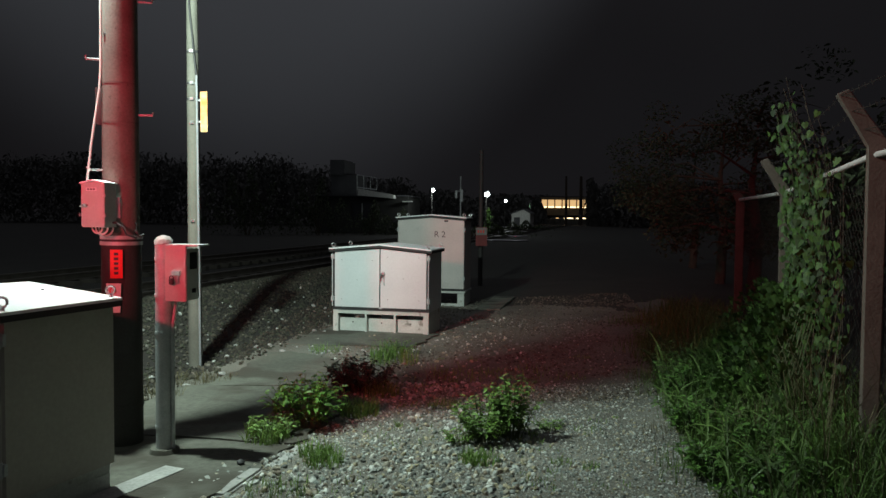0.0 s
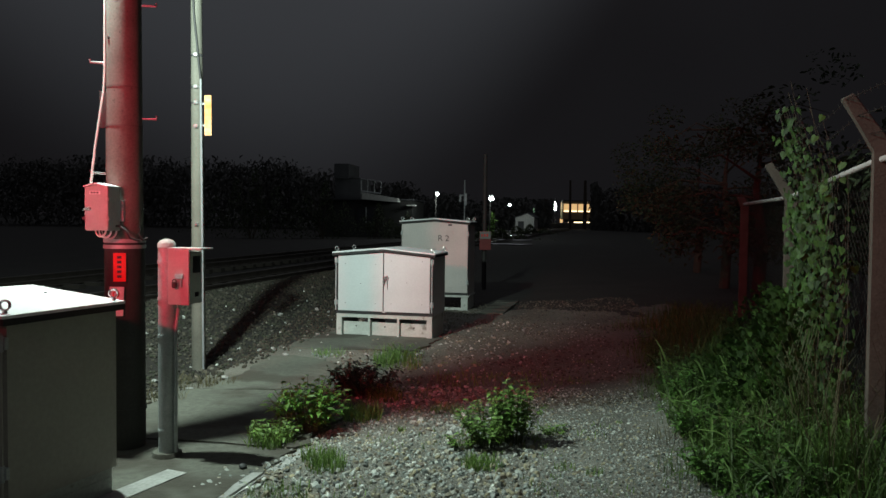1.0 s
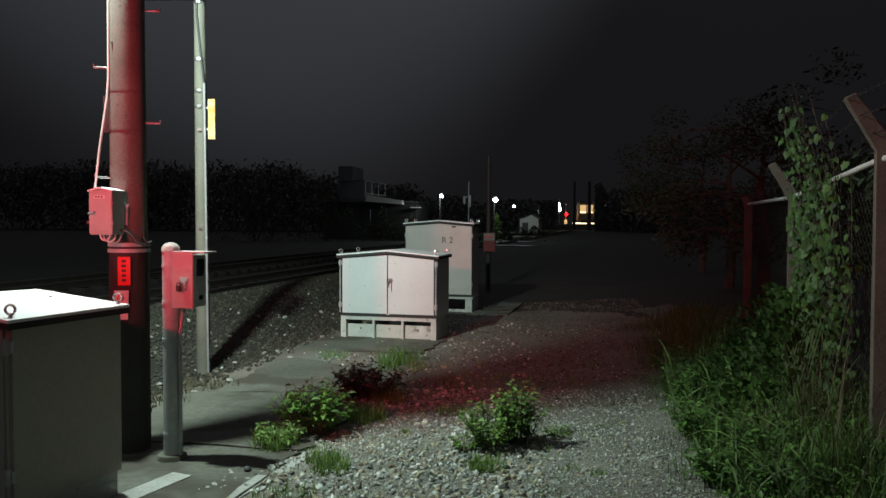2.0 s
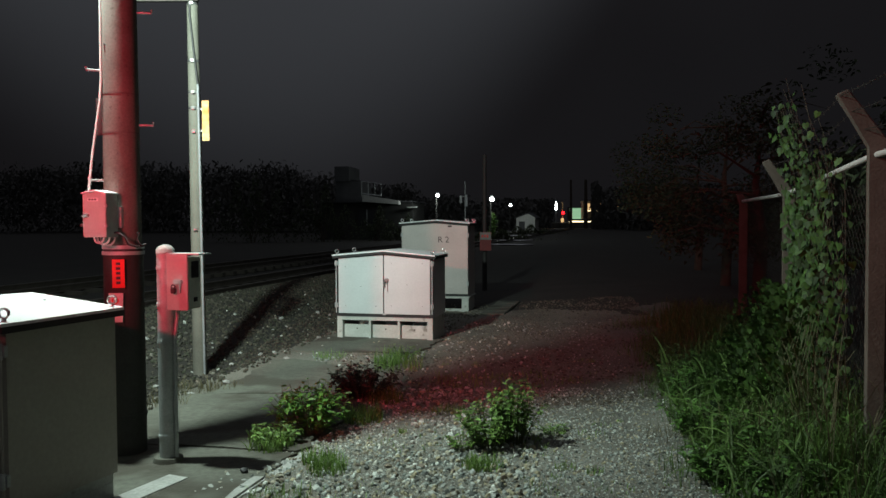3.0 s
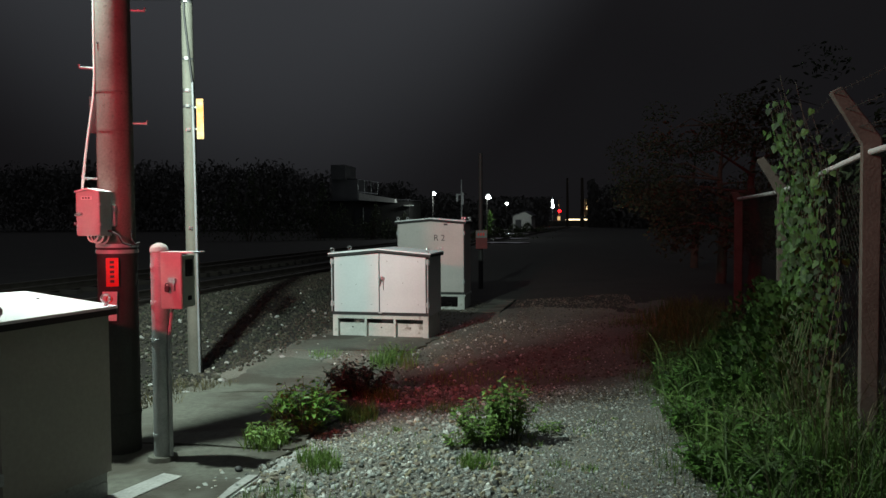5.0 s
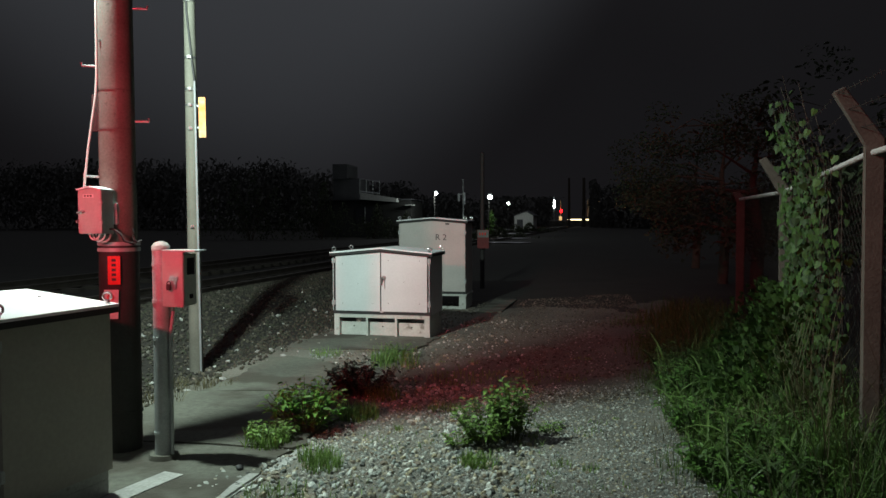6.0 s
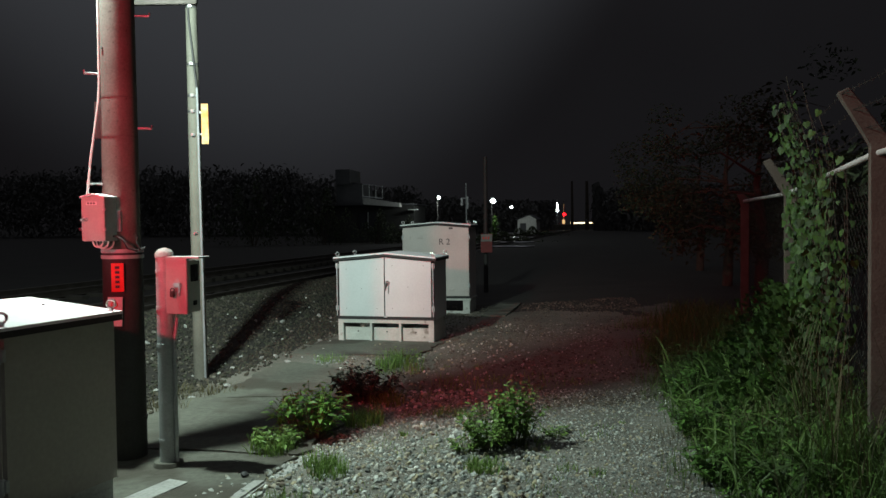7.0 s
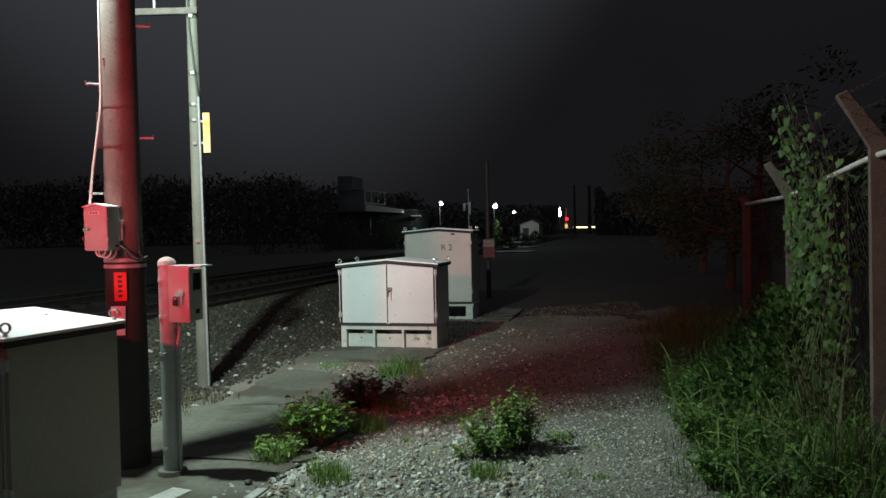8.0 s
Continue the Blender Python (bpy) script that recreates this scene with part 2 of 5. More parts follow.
M_GREENGLOW = mat("greenish_panel_glow", (0.5, 0.6, 0.5), emit=(0.50, 1.0, 0.58), strength=0.42)


# ---- mesh helpers ----
def box(bm, x0, y0, z0, x1, y1, z1, bevel=0.0, m=None):
    r = bmesh.ops.create_cube(bm, size=1)
    vs = r["verts"]
    for v in vs:
        v.co = Vector(((x0 + x1) / 2 + v.co.x * (x1 - x0), (y0 + y1) / 2 + v.co.y * (y1 - y0), (z0 + z1) / 2 + v.co.z * (z1 - z0)))
    if m:
        bmesh.ops.transform(bm, matrix=m, verts=vs)
    if bevel:
        es = list({e for v in vs for e in v.link_edges})
        bmesh.ops.bevel(bm, geom=es, offset=bevel, segments=2, affect="EDGES")
    return bm


def tube(bm, points, radii, sides=12, caps=True):
    """A round bar through points with a radius at each."""
    pts = [Vector(p) for p in points]
    if not hasattr(radii, "__len__"):
        radii = [radii] * len(pts)
    rings = []
    for i, p in enumerate(pts):
        d = (pts[min(i + 1, len(pts) - 1)] - pts[max(i - 1, 0)]).normalized()
        ref = Vector((0, 0, 1)) if abs(d.z) < 0.9 else Vector((0, 1, 0))
        u = d.cross(ref).normalized()
        v = d.cross(u).normalized()
        rings.append([bm.verts.new(p + radii[i] * (math.cos(a) * u + math.sin(a) * v)) for a in [2 * math.pi * k / sides for k in range(sides)]])
    for a, b in zip(rings, rings[1:]):
        for k in range(sides):
            f = bm.faces.new((a[k], b[k], b[(k + 1) % sides], a[(k + 1) % sides]))
            f.smooth = sides > 6
    if caps:
        for cap in (bm.faces.new(rings[0]), bm.faces.new(list(reversed(rings[-1])))):
            for e in cap.edges:
                e.smooth = False
    return bm


def ringmesh(bm, centre, radius, thick, m=Matrix()):
    pts = [m @ Vector((centre[0] + radius * math.cos(a), centre[1], centre[2] + radius * math.sin(a))) for a in [2 * math.pi * k / 14 for k in range(15)]]
    return tube(bm, pts, thick, 6)


def prism(bm, outline, y0, y1):
    """An outline in x, z drawn from y0 to y1."""
    a = [bm.verts.new((x, y0, z)) for x, z in outline]
    b = [bm.verts.new((x, y1, z)) for x, z in outline]
    bm.faces.new(a)
    bm.faces.new(list(reversed(b)))
    for i in range(len(a)):
        j = (i + 1) % len(a)
        bm.faces.new((a[j], a[i], b[i], b[j]))
    return bm


def mesh_of(bm, name, material):
    bmesh.ops.recalc_face_normals(bm, faces=bm.faces)
    me = bpy.data.meshes.new(name)
    bm.to_mesh(me)
    bm.free()
    me.materials.append(material)
    return me


def part(name, bm, material, parent, label=""):
    ob = new(name, mesh_of(bm, name, material))
    ob.parent = parent
    return tagged(ob, label)


def thing(name, m, label, category, group="", kind=""):
    """An empty at a thing's base, to carry its parts."""
    ob = new(name)
    ob.empty_display_size = 0.1
    ob.matrix_world = m
    return tagged(ob, label, category, group, kind)


def single(name, bm, material, label, category, group="", kind="", m=Matrix()):
    ob = new(name, mesh_of(bm, name, material))
    ob.matrix_world = m
    return tagged(ob, label, category, group, kind)


B = bmesh.new


def bmesh_pebble():
    bm = B()
    bmesh.ops.create_icosphere(bm, subdivisions=2, radius=0.026)
    for v in bm.verts:
        v.co *= 1 + 0.25 * noise.noise(v.co * 40)
        v.co.z *= 0.7
    return bm


def scatter(name, verts, faces, mats, smooth=False):
    """One mesh out of many posed copies of a small shape."""
    v = np.array(verts, float)
    mm = np.array(mats, float)
    allv = np.einsum("nij,kj->nki", mm[:, :3, :3], v) + mm[:, None, :3, 3]
    k = len(v)
    fs = []
    for i in range(len(mm)):
        o = i * k
        fs.extend(tuple(o + a for a in f) for f in faces)
    me = bpy.data.meshes.new(name)
    me.from_pydata(allv.reshape(-1, 3).tolist(), [], fs)
    if smooth:
        me.polygons.foreach_set("use_smooth", [True] * len(me.polygons))
    me.update()
    return me


def mesh_object(name, me, material, parent=None):
    me.materials.append(material)
    ob = new(name, me)
    ob.parent = parent
    return ob


rnd = random.Random(7)


def turned(p, s, rx, ry, rz):
    if not hasattr(s, "__len__"):
        s = (s, s, s)
    return np.array(Matrix.LocRotScale(Vector(p), Euler((rx, ry, rz)), Vector(s)))


LEAF_OVAL = ([(0, 0, 0), (-0.22, 0.35, 0.06), (0, 0.4, 0), (0.22, 0.35, 0.06), (-0.15, 0.75, 0.02), (0, 0.8, -0.05), (0.15, 0.75, 0.02), (0, 1, -0.12)],
             [(0, 2, 1), (0, 3, 2), (1, 2, 5, 4), (2, 3, 6, 5), (4, 5, 7), (5, 6, 7)])
LEAF_HEART = ([(0, 0, 0), (-0.25, -0.14, 0.03), (-0.47, 0.1, 0.05), (-0.40, 0.42, 0.02), (0, 1, -0.12), (0.40, 0.42, 0.02), (0.47, 0.1, 0.05), (0.25, -0.14, 0.03), (0, 0.45, -0.03)],
              [(0, 8, 2, 1), (8, 3, 2), (8, 4, 3), (8, 5, 4), (8, 6, 5), (0, 7, 6, 8)])
BLADE = ([(-0.5, 0, 0), (0.5, 0, 0), (-0.42, 0.06, 0.45), (0.42, 0.06, 0.45), (-0.26, 0.26, 0.8), (0.26, 0.26, 0.8), (0, 0.55, 0.97)],
         [(0, 1, 3, 2), (2, 3, 5, 4), (4, 5, 6)])
STONE = ([(-0.5, -0.3, -0.3), (0.4, -0.5, -0.25), (0.55, 0.35, -0.3), (-0.35, 0.5, -0.3), (-0.35, -0.3, 0.25), (0.25, -0.3, 0.34), (0.35, 0.22, 0.22), (-0.2, 0.33, 0.3)],
         [(3, 2, 1, 0), (4, 5, 6, 7), (0, 1, 5, 4), (1, 2, 6, 5), (2, 3, 7, 6), (3, 0, 4, 7)])


# a rounded pebble
_g = (1 + 5 ** 0.5) / 2
PEBBLE = ([tuple(0.3 * (0.75 + 0.5 * ((i * 7) % 5) / 5) * v for v in p) for i, p in enumerate(
    [(-1, _g, 0), (1, _g, 0), (-1, -_g, 0), (1, -_g, 0), (0, -1, _g), (0, 1, _g), (0, -1, -_g), (0, 1, -_g), (_g, 0, -1), (_g, 0, 1), (-_g, 0, -1), (-_g, 0, 1)])],
    [(0, 11, 5), (0, 5, 1), (0, 1, 7), (0, 7, 10), (0, 10, 11), (1, 5, 9), (5, 11, 4), (11, 10, 2), (10, 7, 6), (7, 1, 8), (3, 9, 4), (3, 4, 2), (3, 2, 6), (3, 6, 8), (3, 8, 9), (4, 9, 5), (2, 4, 11), (6, 2, 10), (8, 6, 7), (9, 8, 1)])


# ---- ground ----
TURN = 13.0
ALONG = Vector((math.sin(radians(TURN)), math.cos(radians(TURN)), 0))
ASIDE = Vector((math.cos(radians(TURN)), -math.sin(radians(TURN)), 0))


def aside(x, y):
    """Metres to the right of the ballast's foot, which runs beside the track."""
    return (x + 2.35) * ASIDE.x + (y - 8.0) * ASIDE.y


def height(x, y):
    a = aside(x, y)
    z = 0.0
    if a < 0 and y > 5.5:
        k = min(1.0, -a / 1.7)
        k2 = min(1.0, max(0.0, (-a - 1.9) / 1.2))
        z += (0.46 * (k * k * (3 - 2 * k)) - 0.40 * (k2 * k2 * (3 - 2 * k2))) * min(1.0, (y - 5.5) / 2.5) * min(1.0, max(0.0, (24 - y) / 7))
    if x > 1.6 and y > 2:
        k = min(1.0, (x - 1.6) / 1.5)
        z += 0.10 * k
    lumps = 0.012 * noise.noise((x * 1.3, y * 1.3, 0)) + 0.006 * noise.noise((x * 5, y * 5, 3))
    near = min(1.0, max(0.0, (40 - abs(y)) / 20))
    return z + lumps * near


def axis_steps(lo, hi, fine_lo, fine_hi, step, grow=1.25):
    out = list(np.arange(fine_lo, fine_hi, step))
    s, v = step, fine_lo
    while v > lo:
        s *= grow
        v -= s
        out.insert(0, v)
    s, v = step, out[-1]
    while v < hi:
        s *= grow
        v += s
        out.append(v)
    return out


def build_ground():
    xs = axis_steps(-1500, 1500, -6, 6, 0.12)
    ys = axis_steps(-1500, 2500, 2.5, 17, 0.12)
    verts = [(x, y, height(x, y)) for y in ys for x in xs]
    w = len(xs)
    faces = [(j * w + i, j * w + i + 1, (j + 1) * w + i + 1, (j + 1) * w + i) for j in range(len(ys) - 1) for i in range(w - 1)]
    me = bpy.data.meshes.new("ground")
    me.from_pydata(verts, [], faces)
    me.polygons.foreach_set("use_smooth", [True] * len(faces))
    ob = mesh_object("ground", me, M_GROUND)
    me.materials.append(M_BED_AND_NIGHT)
    # dark track bed, and rough land past the bank coloured near-black as unlit
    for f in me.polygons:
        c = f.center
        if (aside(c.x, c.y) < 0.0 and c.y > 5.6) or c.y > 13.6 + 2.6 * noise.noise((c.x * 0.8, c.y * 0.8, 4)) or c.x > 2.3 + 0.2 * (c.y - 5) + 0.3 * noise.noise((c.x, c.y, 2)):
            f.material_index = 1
    tagged(ob, "grey-brown gravelly soil of a trackside path", "ground", kind="structure")


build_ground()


def on_slab(x, y):
    """Whether a place lies on the concrete footway."""
    left, right = -3.2, -1.26 + 0.36 * (y - 4.6)
    return 3.2 < y < 8.35 and left < x < min(right, -0.55) and aside(x, y) > 0.05


def build_slab():
    # concrete footway in three worn pours with open joints
    pours = [[(-3.3, 3.0), (-1.75, 3.0), (-1.18, 4.55), (-1.03, 5.2), (-3.3, 5.6)],
             [(-3.3, 5.63), (-1.02, 5.23), (-0.72, 6.3), (-0.78, 7.0), (-2.35, 7.0), (-2.5, 6.4)],
             [(-2.2, 7.03), (-0.79, 7.03), (-0.95, 7.8), (-1.25, 8.45), (-1.7, 8.8), (-1.93, 8.75), (-2.05, 7.8)],
             [(-1.92, 9.32), (-0.32, 9.2), (-0.02, 10.25), (-1.6, 10.6)]]
    ob = thing("footway", pose(0, 0, 0), "worn grey concrete footway slabs beside the ballast", "pavement", kind="structure")
    for n, outline in enumerate(pours):
        bm = B()
        jag = []
        for (ax, ay), (bx, by) in zip(outline, outline[1:] + outline[:1]):
            for k in range(8):
                t = k / 8
                x, y = ax + (bx - ax) * t, ay + (by - ay) * t
                jag.append((x + rnd.uniform(-0.045, 0.045), y + rnd.uniform(-0.02, 0.02)))
        top = [bm.verts.new((x, y, 0.02)) for x, y in jag]
        low = [bm.verts.new((x, y, -0.08)) for x, y in jag]
        bm.faces.new(top)
        for i in range(len(top)):
            j = (i + 1) % len(top)
            bm.faces.new((top[j], top[i], low[i], low[j]))
        part("slab", bm, M_SLAB, ob)
    # worn kerb stones along the slab's edge
    kerb = thing("kerb", pose(0, 0, 0), "row of half-buried pale concrete kerb stones", "kerb", kind="structure")
    a, b = Vector((-1.42, 3.75, 0)), Vector((-0.74, 5.75, 0))
    d = (b - a).normalized()
    ang = math.degrees(math.atan2(-d.x, d.y))
    for k in range(1, 3):
        p = a + d * (0.54 * k)
        bm = box(B(), -0.05, 0, -0.1, 0.05, 0.46, 0.010 + 0.010 * (k % 2), 0.014, pose(p.x + rnd.uniform(-0.03, 0.03), p.y, 0, rnd.uniform(-1, 1), rnd.uniform(-5, 5), ang + rnd.uniform(-5, 5)))
        part("kerb_stone", bm, M_KERB, kerb)
    bm = box(B(), -0.075, -0.75, 0.021, 0.075, 0.5, 0.025, 0, pose(-1.86, 4.25, 0, 0, 0, -24))
    single("painted_line", bm, M_KERB, "worn white painted line on the concrete footway", "road marking", kind="structure")


build_slab()


def build_stones():
    rnd.seed(3)
    grey, cob, tan, bal = [], [], [], []
    for _ in range(125000):
        y = 3.5 + 8.5 * rnd.random() ** 1.6
        x = rnd.uniform(-1.6, 2.6)
        if on_slab(x, y) and rnd.random() < (0.985 if on_slab(x + 0.16, y) else 0.6):
            continue
        if x > 1.25 + 0.09 * y + rnd.uniform(-0.2, 0.2):
            continue
        path = 1 if -0.9 + 0.09 * (y - 4) < x < 0.55 + 0.1 * (y - 4) else (0.95 if x > 0 else 0.85 if y < 6.8 else 0.35)
        if y > 7.3:
            path *= 0.14
        if noise.noise((x * 1.7, y * 1.7, 9)) + 0.28 < 0.3 * rnd.random():
            path *= 0.6
        if rnd.random() > path:
            continue
        s = 0.0058 + 0.036 * rnd.random() ** 8
        if x > 0.5 + 0.1 * (y - 4):
            s = 0.0055 + 0.016 * rnd.random() ** 4
        elif x < -0.35 + 0.1 * (y - 5) and 5.0 < y < 6.6:
            s = 0.0055 + 0.020 * rnd.random() ** 3
        m = turned((x, y, height(x, y) + s * 0.15), (s * rnd.uniform(0.8, 1.5), s * rnd.uniform(0.7, 1.2), s * rnd.uniform(0.7, 1.2)), rnd.uniform(-0.9, 0.9), rnd.uniform(-0.9, 0.9), rnd.uniform(0, 6.3))
        (tan if s > 0.017 and rnd.random() < 0.3 else cob if s > 0.015 else grey).append(m)
    for _ in range(15000):
        y = rnd.uniform(5.6, 16.5)
        a = -2.6 * rnd.random() ** 0.9 + rnd.uniform(0, 0.25)
        p = Vector((-2.35, 8.0, 0)) + ASIDE * a + ALONG * ((y - 8.0) / ALONG.y)
        s = 0.022 + 0.03 * rnd.random() ** 2
        m = turned((p.x, p.y, height(p.x, p.y) + s * 0.2), (s * rnd.uniform(0.8, 1.4), s, s * rnd.uniform(0.7, 1)), rnd.uniform(-0.7, 0.7), rnd.uniform(-0.7, 0.7), rnd.uniform(0, 6.3))
        (cob if rnd.random() < 0.006 else bal).append(m)
    for name, mats, m, label in (("gravel", grey, M_STONE, "loose grey crushed gravel on the path"), ("cobbles", cob, M_STONE, "larger mixed grey stones among the gravel"), ("tan_gravel", tan, M_TANSTONE, "scattered tan pebbles among the gravel"),
                                 ("ballast", bal, M_BALLAST, "dark brown track ballast on the bank")):
        ob = mesh_object(name, scatter(name, *(PEBBLE if name in ("cobbles", "tan_gravel", "ballast") else STONE), mats), m)
        tagged(ob, label, "gravel", kind="stuff")


build_stones()


def build_rubble():
    # larger pale stones along the bank's foot and the slab's edge
    mats = []
    for k in range(112):
        if k < 58:
            u, a = rnd.uniform(-1.5, 6.5), rnd.gauss(-0.15, 0.35)
            p = Vector((-2.35, 8.0, 0)) + ASIDE * a + ALONG * u
        elif k < 92:
            p = Vector((rnd.uniform(-1.5, -0.45), rnd.gauss(8.85, 0.12), 0))
        else:
            t = rnd.random()
            p = Vector((-1.3 + 0.55 * t + rnd.uniform(-0.08, 0.14), 4.3 + 1.5 * t, 0))
        s = (0.025 + 0.055 * rnd.random() ** 2 if k < 58 else rnd.uniform(0.018, 0.045))
        mats.append(turned((p.x, p.y, height(p.x, p.y) + s * 0.2), (s * rnd.uniform(0.9, 1.4), s, s * rnd.uniform(0.6, 0.9)), rnd.uniform(-0.5, 0.5), rnd.uniform(-0.5, 0.5), rnd.uniform(0, 6.3)))
    ob = mesh_object("rubble", scatter("rubble", *PEBBLE, mats), M_KERB)
    tagged(ob, "scattered pale stones along the foot of the bank", "stones", kind="stuff")


build_rubble()


def build_soil_pebbles():
    mats = []
    for _ in range(16000):
        y = 6.6 + 8.4 * rnd.random() ** 1.2
        x = rnd.uniform(-1.5, 2.4) + 0.16 * (y - 7)
        if (on_slab(x, y) and rnd.random() > 0.05) or aside(x, y) < 0.1:
            continue
        if noise.noise((x * 1.3, y * 1.3, 6)) < rnd.uniform(-0.5, 0.2):
            continue
        s = 0.010 + 0.026 * rnd.random() ** 3
        mats.append(turned((x, y, height(x, y) + s * 0.15), (s * rnd.uniform(0.8, 1.5), s, s * rnd.uniform(0.6, 1.0)), rnd.uniform(-0.7, 0.7), rnd.uniform(-0.7, 0.7), rnd.uniform(0, 6.3)))
    ob = mesh_object("soil_pebbles", scatter("soil_pebbles", *STONE, mats), M_BROWNSTONE)
    tagged(ob, "brown pebbles pressed into the soil path", "gravel", kind="stuff")


build_soil_pebbles()


# ---- cabinets ----
def ring_bolt(parent, x, y, z):
    bm = ringmesh(B(), (0, 0, 0.040), 0.024, 0.007, pose(x, y, z, 0, 0, 25))
    tube(bm, [(x, y, z - 0.005), (x, y, z + 0.018)], 0.012, 10)
    part("eye_bolt", bm, M_STEEL, parent, "bright steel lifting eye bolt")


def build_cabinet(m, w, d, h, base_h, paint, label, rise=0.06, doors=2, base_open=3, handle=True, overhang=0.035):
    """A trackside equipment cabinet: front at y=0, middle at x=0, standing on a concrete or steel base."""
    ob = thing("equipment_cabinet", m, label, "cabinet", "trackside cabinets")
    hw = w / 2
    t = 0.012
    # body shell
    bm = prism(B(), [(-hw, base_h), (hw, base_h), (hw, h - rise - 0.03), (0, h - 0.03), (-hw, h - rise - 0.03)], 0.03, d)
    part("body", bm, paint, ob)
    # dark rebate behind the doors
    bm = prism(B(), [(-hw, base_h), (hw, base_h), (hw, h - rise - 0.034), (0, h - 0.034), (-hw, h - rise - 0.034)], 0.018, 0.03)
    part("door_frame", bm, M_GAP_AND_SHADE, ob, "dark shadow gap round the doors")
    # roof sheet
    o = overhang
    slope = rise / hw
    bm = prism(B(), [(-hw - o, h - rise - slope * o - 0.016), (0, h - 0.016), (hw + o, h - rise - slope * o - 0.016), (hw + o, h - rise - slope * o), (0, h), (-hw - o, h - rise - slope * o)], -o, d + o)
    part("roof", bm, M_ROOFMETAL, ob)
    # dark strip below the roof sheet, drawn for the shade it casts
    bm = prism(B(), [(-hw - o, h - rise - slope * o - 0.05), (0, h - 0.05), (hw + o, h - rise - slope * o - 0.05), (hw + o, h - rise - slope * o - 0.017), (0, h - 0.017), (-hw - o, h - rise - slope * o - 0.017)], -o + 0.006, d + o - 0.006)
    part("eave_shade", bm, M_GAP_AND_SHADE, ob, "dark strip standing for the shade under the roof")
    # doors
    z0 = base_h + 0.045
    if doors == 2:
        spans = [(-hw + 0.042, -0.008), (0.008, hw - 0.042)]
    else:
        spans = [(-hw + 0.008, hw - 0.008)]
    for n, (a, b) in enumerate(spans):
        def top(x):
            return h - 0.062 - slope * abs(x)
        outline = [(a, z0), (b, z0), (b, top(b)), (a, top(a))] if a * b >= 0 else [(a, z0), (b, z0), (b, top(b)), (0, top(0)), (a, top(a))]
        door = part("door", prism(B(), outline, 0, 0.018), paint, ob)
        if doors == 2:
            for rx in (0.16, 0.84):
                for rz in (0.14, 0.5, 0.86):
                    if rz == 0.5 and rx > 0.5:
                        continue
                    px, pz = a + (b - a) * (0.5 if rz == 0.5 else rx), z0 + (top(a) - z0) * rz
                    part("rivet", tube(B(), [(px, 0.002, pz), (px, -0.003, pz)], 0.005, 8), M_INK, door)
    for side in (-1, 1):
        x = side * (hw - 0.010)
        for fz in (0.17, 0.80):
            z = base_h + (h - base_h) * fz
            bm = tube(B(), [(x, -0.008, z - 0.04), (x, -0.008, z + 0.04)], 0.013, 10)
            box(bm, x - 0.022, -0.004, z - 0.03, x + 0.022, 0.02, z + 0.03, 0.003)
            part("hinge", bm, M_GALV, ob)
        bm = tube(B(), [(x, -0.006, base_h + 0.05), (x, -0.006, h - rise - 0.09)], 0.006, 8)
        part("hinge_rod", bm, paint, ob)
    if handle:
        hx, hz = 0.045, base_h + (h - base_h) * 0.52
        bm = tube(B(), [(hx, 0, hz + 0.03), (hx, -0.016, hz + 0.03)], 0.03, 14)
        tube(bm, [(hx, -0.02, hz + 0.035), (hx - 0.028, -0.034, hz), (hx - 0.03, -0.03, hz - 0.05)], [0.013, 0.011, 0.008], 8)
        tube(bm, [(hx + 0.012, -0.012, hz + 0.0), (hx + 0.014, -0.012, hz - 0.12)], 0.005, 8)
        part("handle", bm, M_STEEL, ob, "chrome lever handle with a hanging key")
        part("bottom_latch", box(B(), -0.015, -0.004, base_h + 0.03, 0.03, 0.02, base_h + 0.05, 0.003), M_GALV, ob)
    # base
    if base_open:
        bm = B()
        n = base_open
        fw = 0.075
        gap = (w - 0.02 - fw * 2 - 0.03 * (n - 1)) / n
        box(bm, -hw + 0.01, 0.02, base_h - 0.05, hw - 0.01, d - 0.02, base_h, 0.004)
        box(bm, -hw + 0.01, 0.02, -0.06, -hw + 0.01 + fw, d - 0.02, base_h - 0.05, 0.004)
        box(bm, hw - 0.01 - fw, 0.02, -0.06, hw - 0.01, d - 0.02, base_h - 0.05, 0.004)
        for k in range(1, n):
            x = -hw + 0.01 + fw + gap * k + 0.03 * (k - 1)
            box(bm, x, 0.02, -0.06, x + 0.03, d - 0.02, base_h - 0.05, 0.003)
        part("base", bm, M_BASE, ob, "pale painted base frame")
        for k in range(n):
            x = -hw + 0.01 + fw + (gap + 0.03) * k
            bm = box(B(), x + 0.004, 0.09, -0.05, x + gap - 0.004, 0.11, base_h - 0.115, 0.004)
            panel = part("base_panel", bm, M_BASE, ob)
            part("bolt", tube(B(), [(x + gap / 2, 0.092, base_h * 0.45), (x + gap / 2, 0.082, base_h * 0.45)], 0.010, 8), M_INK, panel)
    else:
        bm = B()
        for sx in (-1, 1):
            x = sx * (hw - 0.06)
            box(bm, x - 0.06, 0.02, -0.05, x + 0.06, d - 0.02, base_h - 0.03, 0.005)
        box(bm, -hw - 0.02, 0.0, base_h - 0.035, hw + 0.02, d, base_h, 0.004)
        part("base", bm, M_BASE, ob, "pale raised plinth with an open middle")
        part("base_plate", box(B(), -hw + 0.1, 0.03, -0.03, hw - 0.12, 0.07, 0.05, 0.004), M_BASE, ob)
    for sx in (-1, 1):
        for yy in (0.02, d - 0.005):
            ring_bolt(ob, sx * (hw - 0.012), yy, h - rise + slope * 0.03 - 0.002)
    return ob


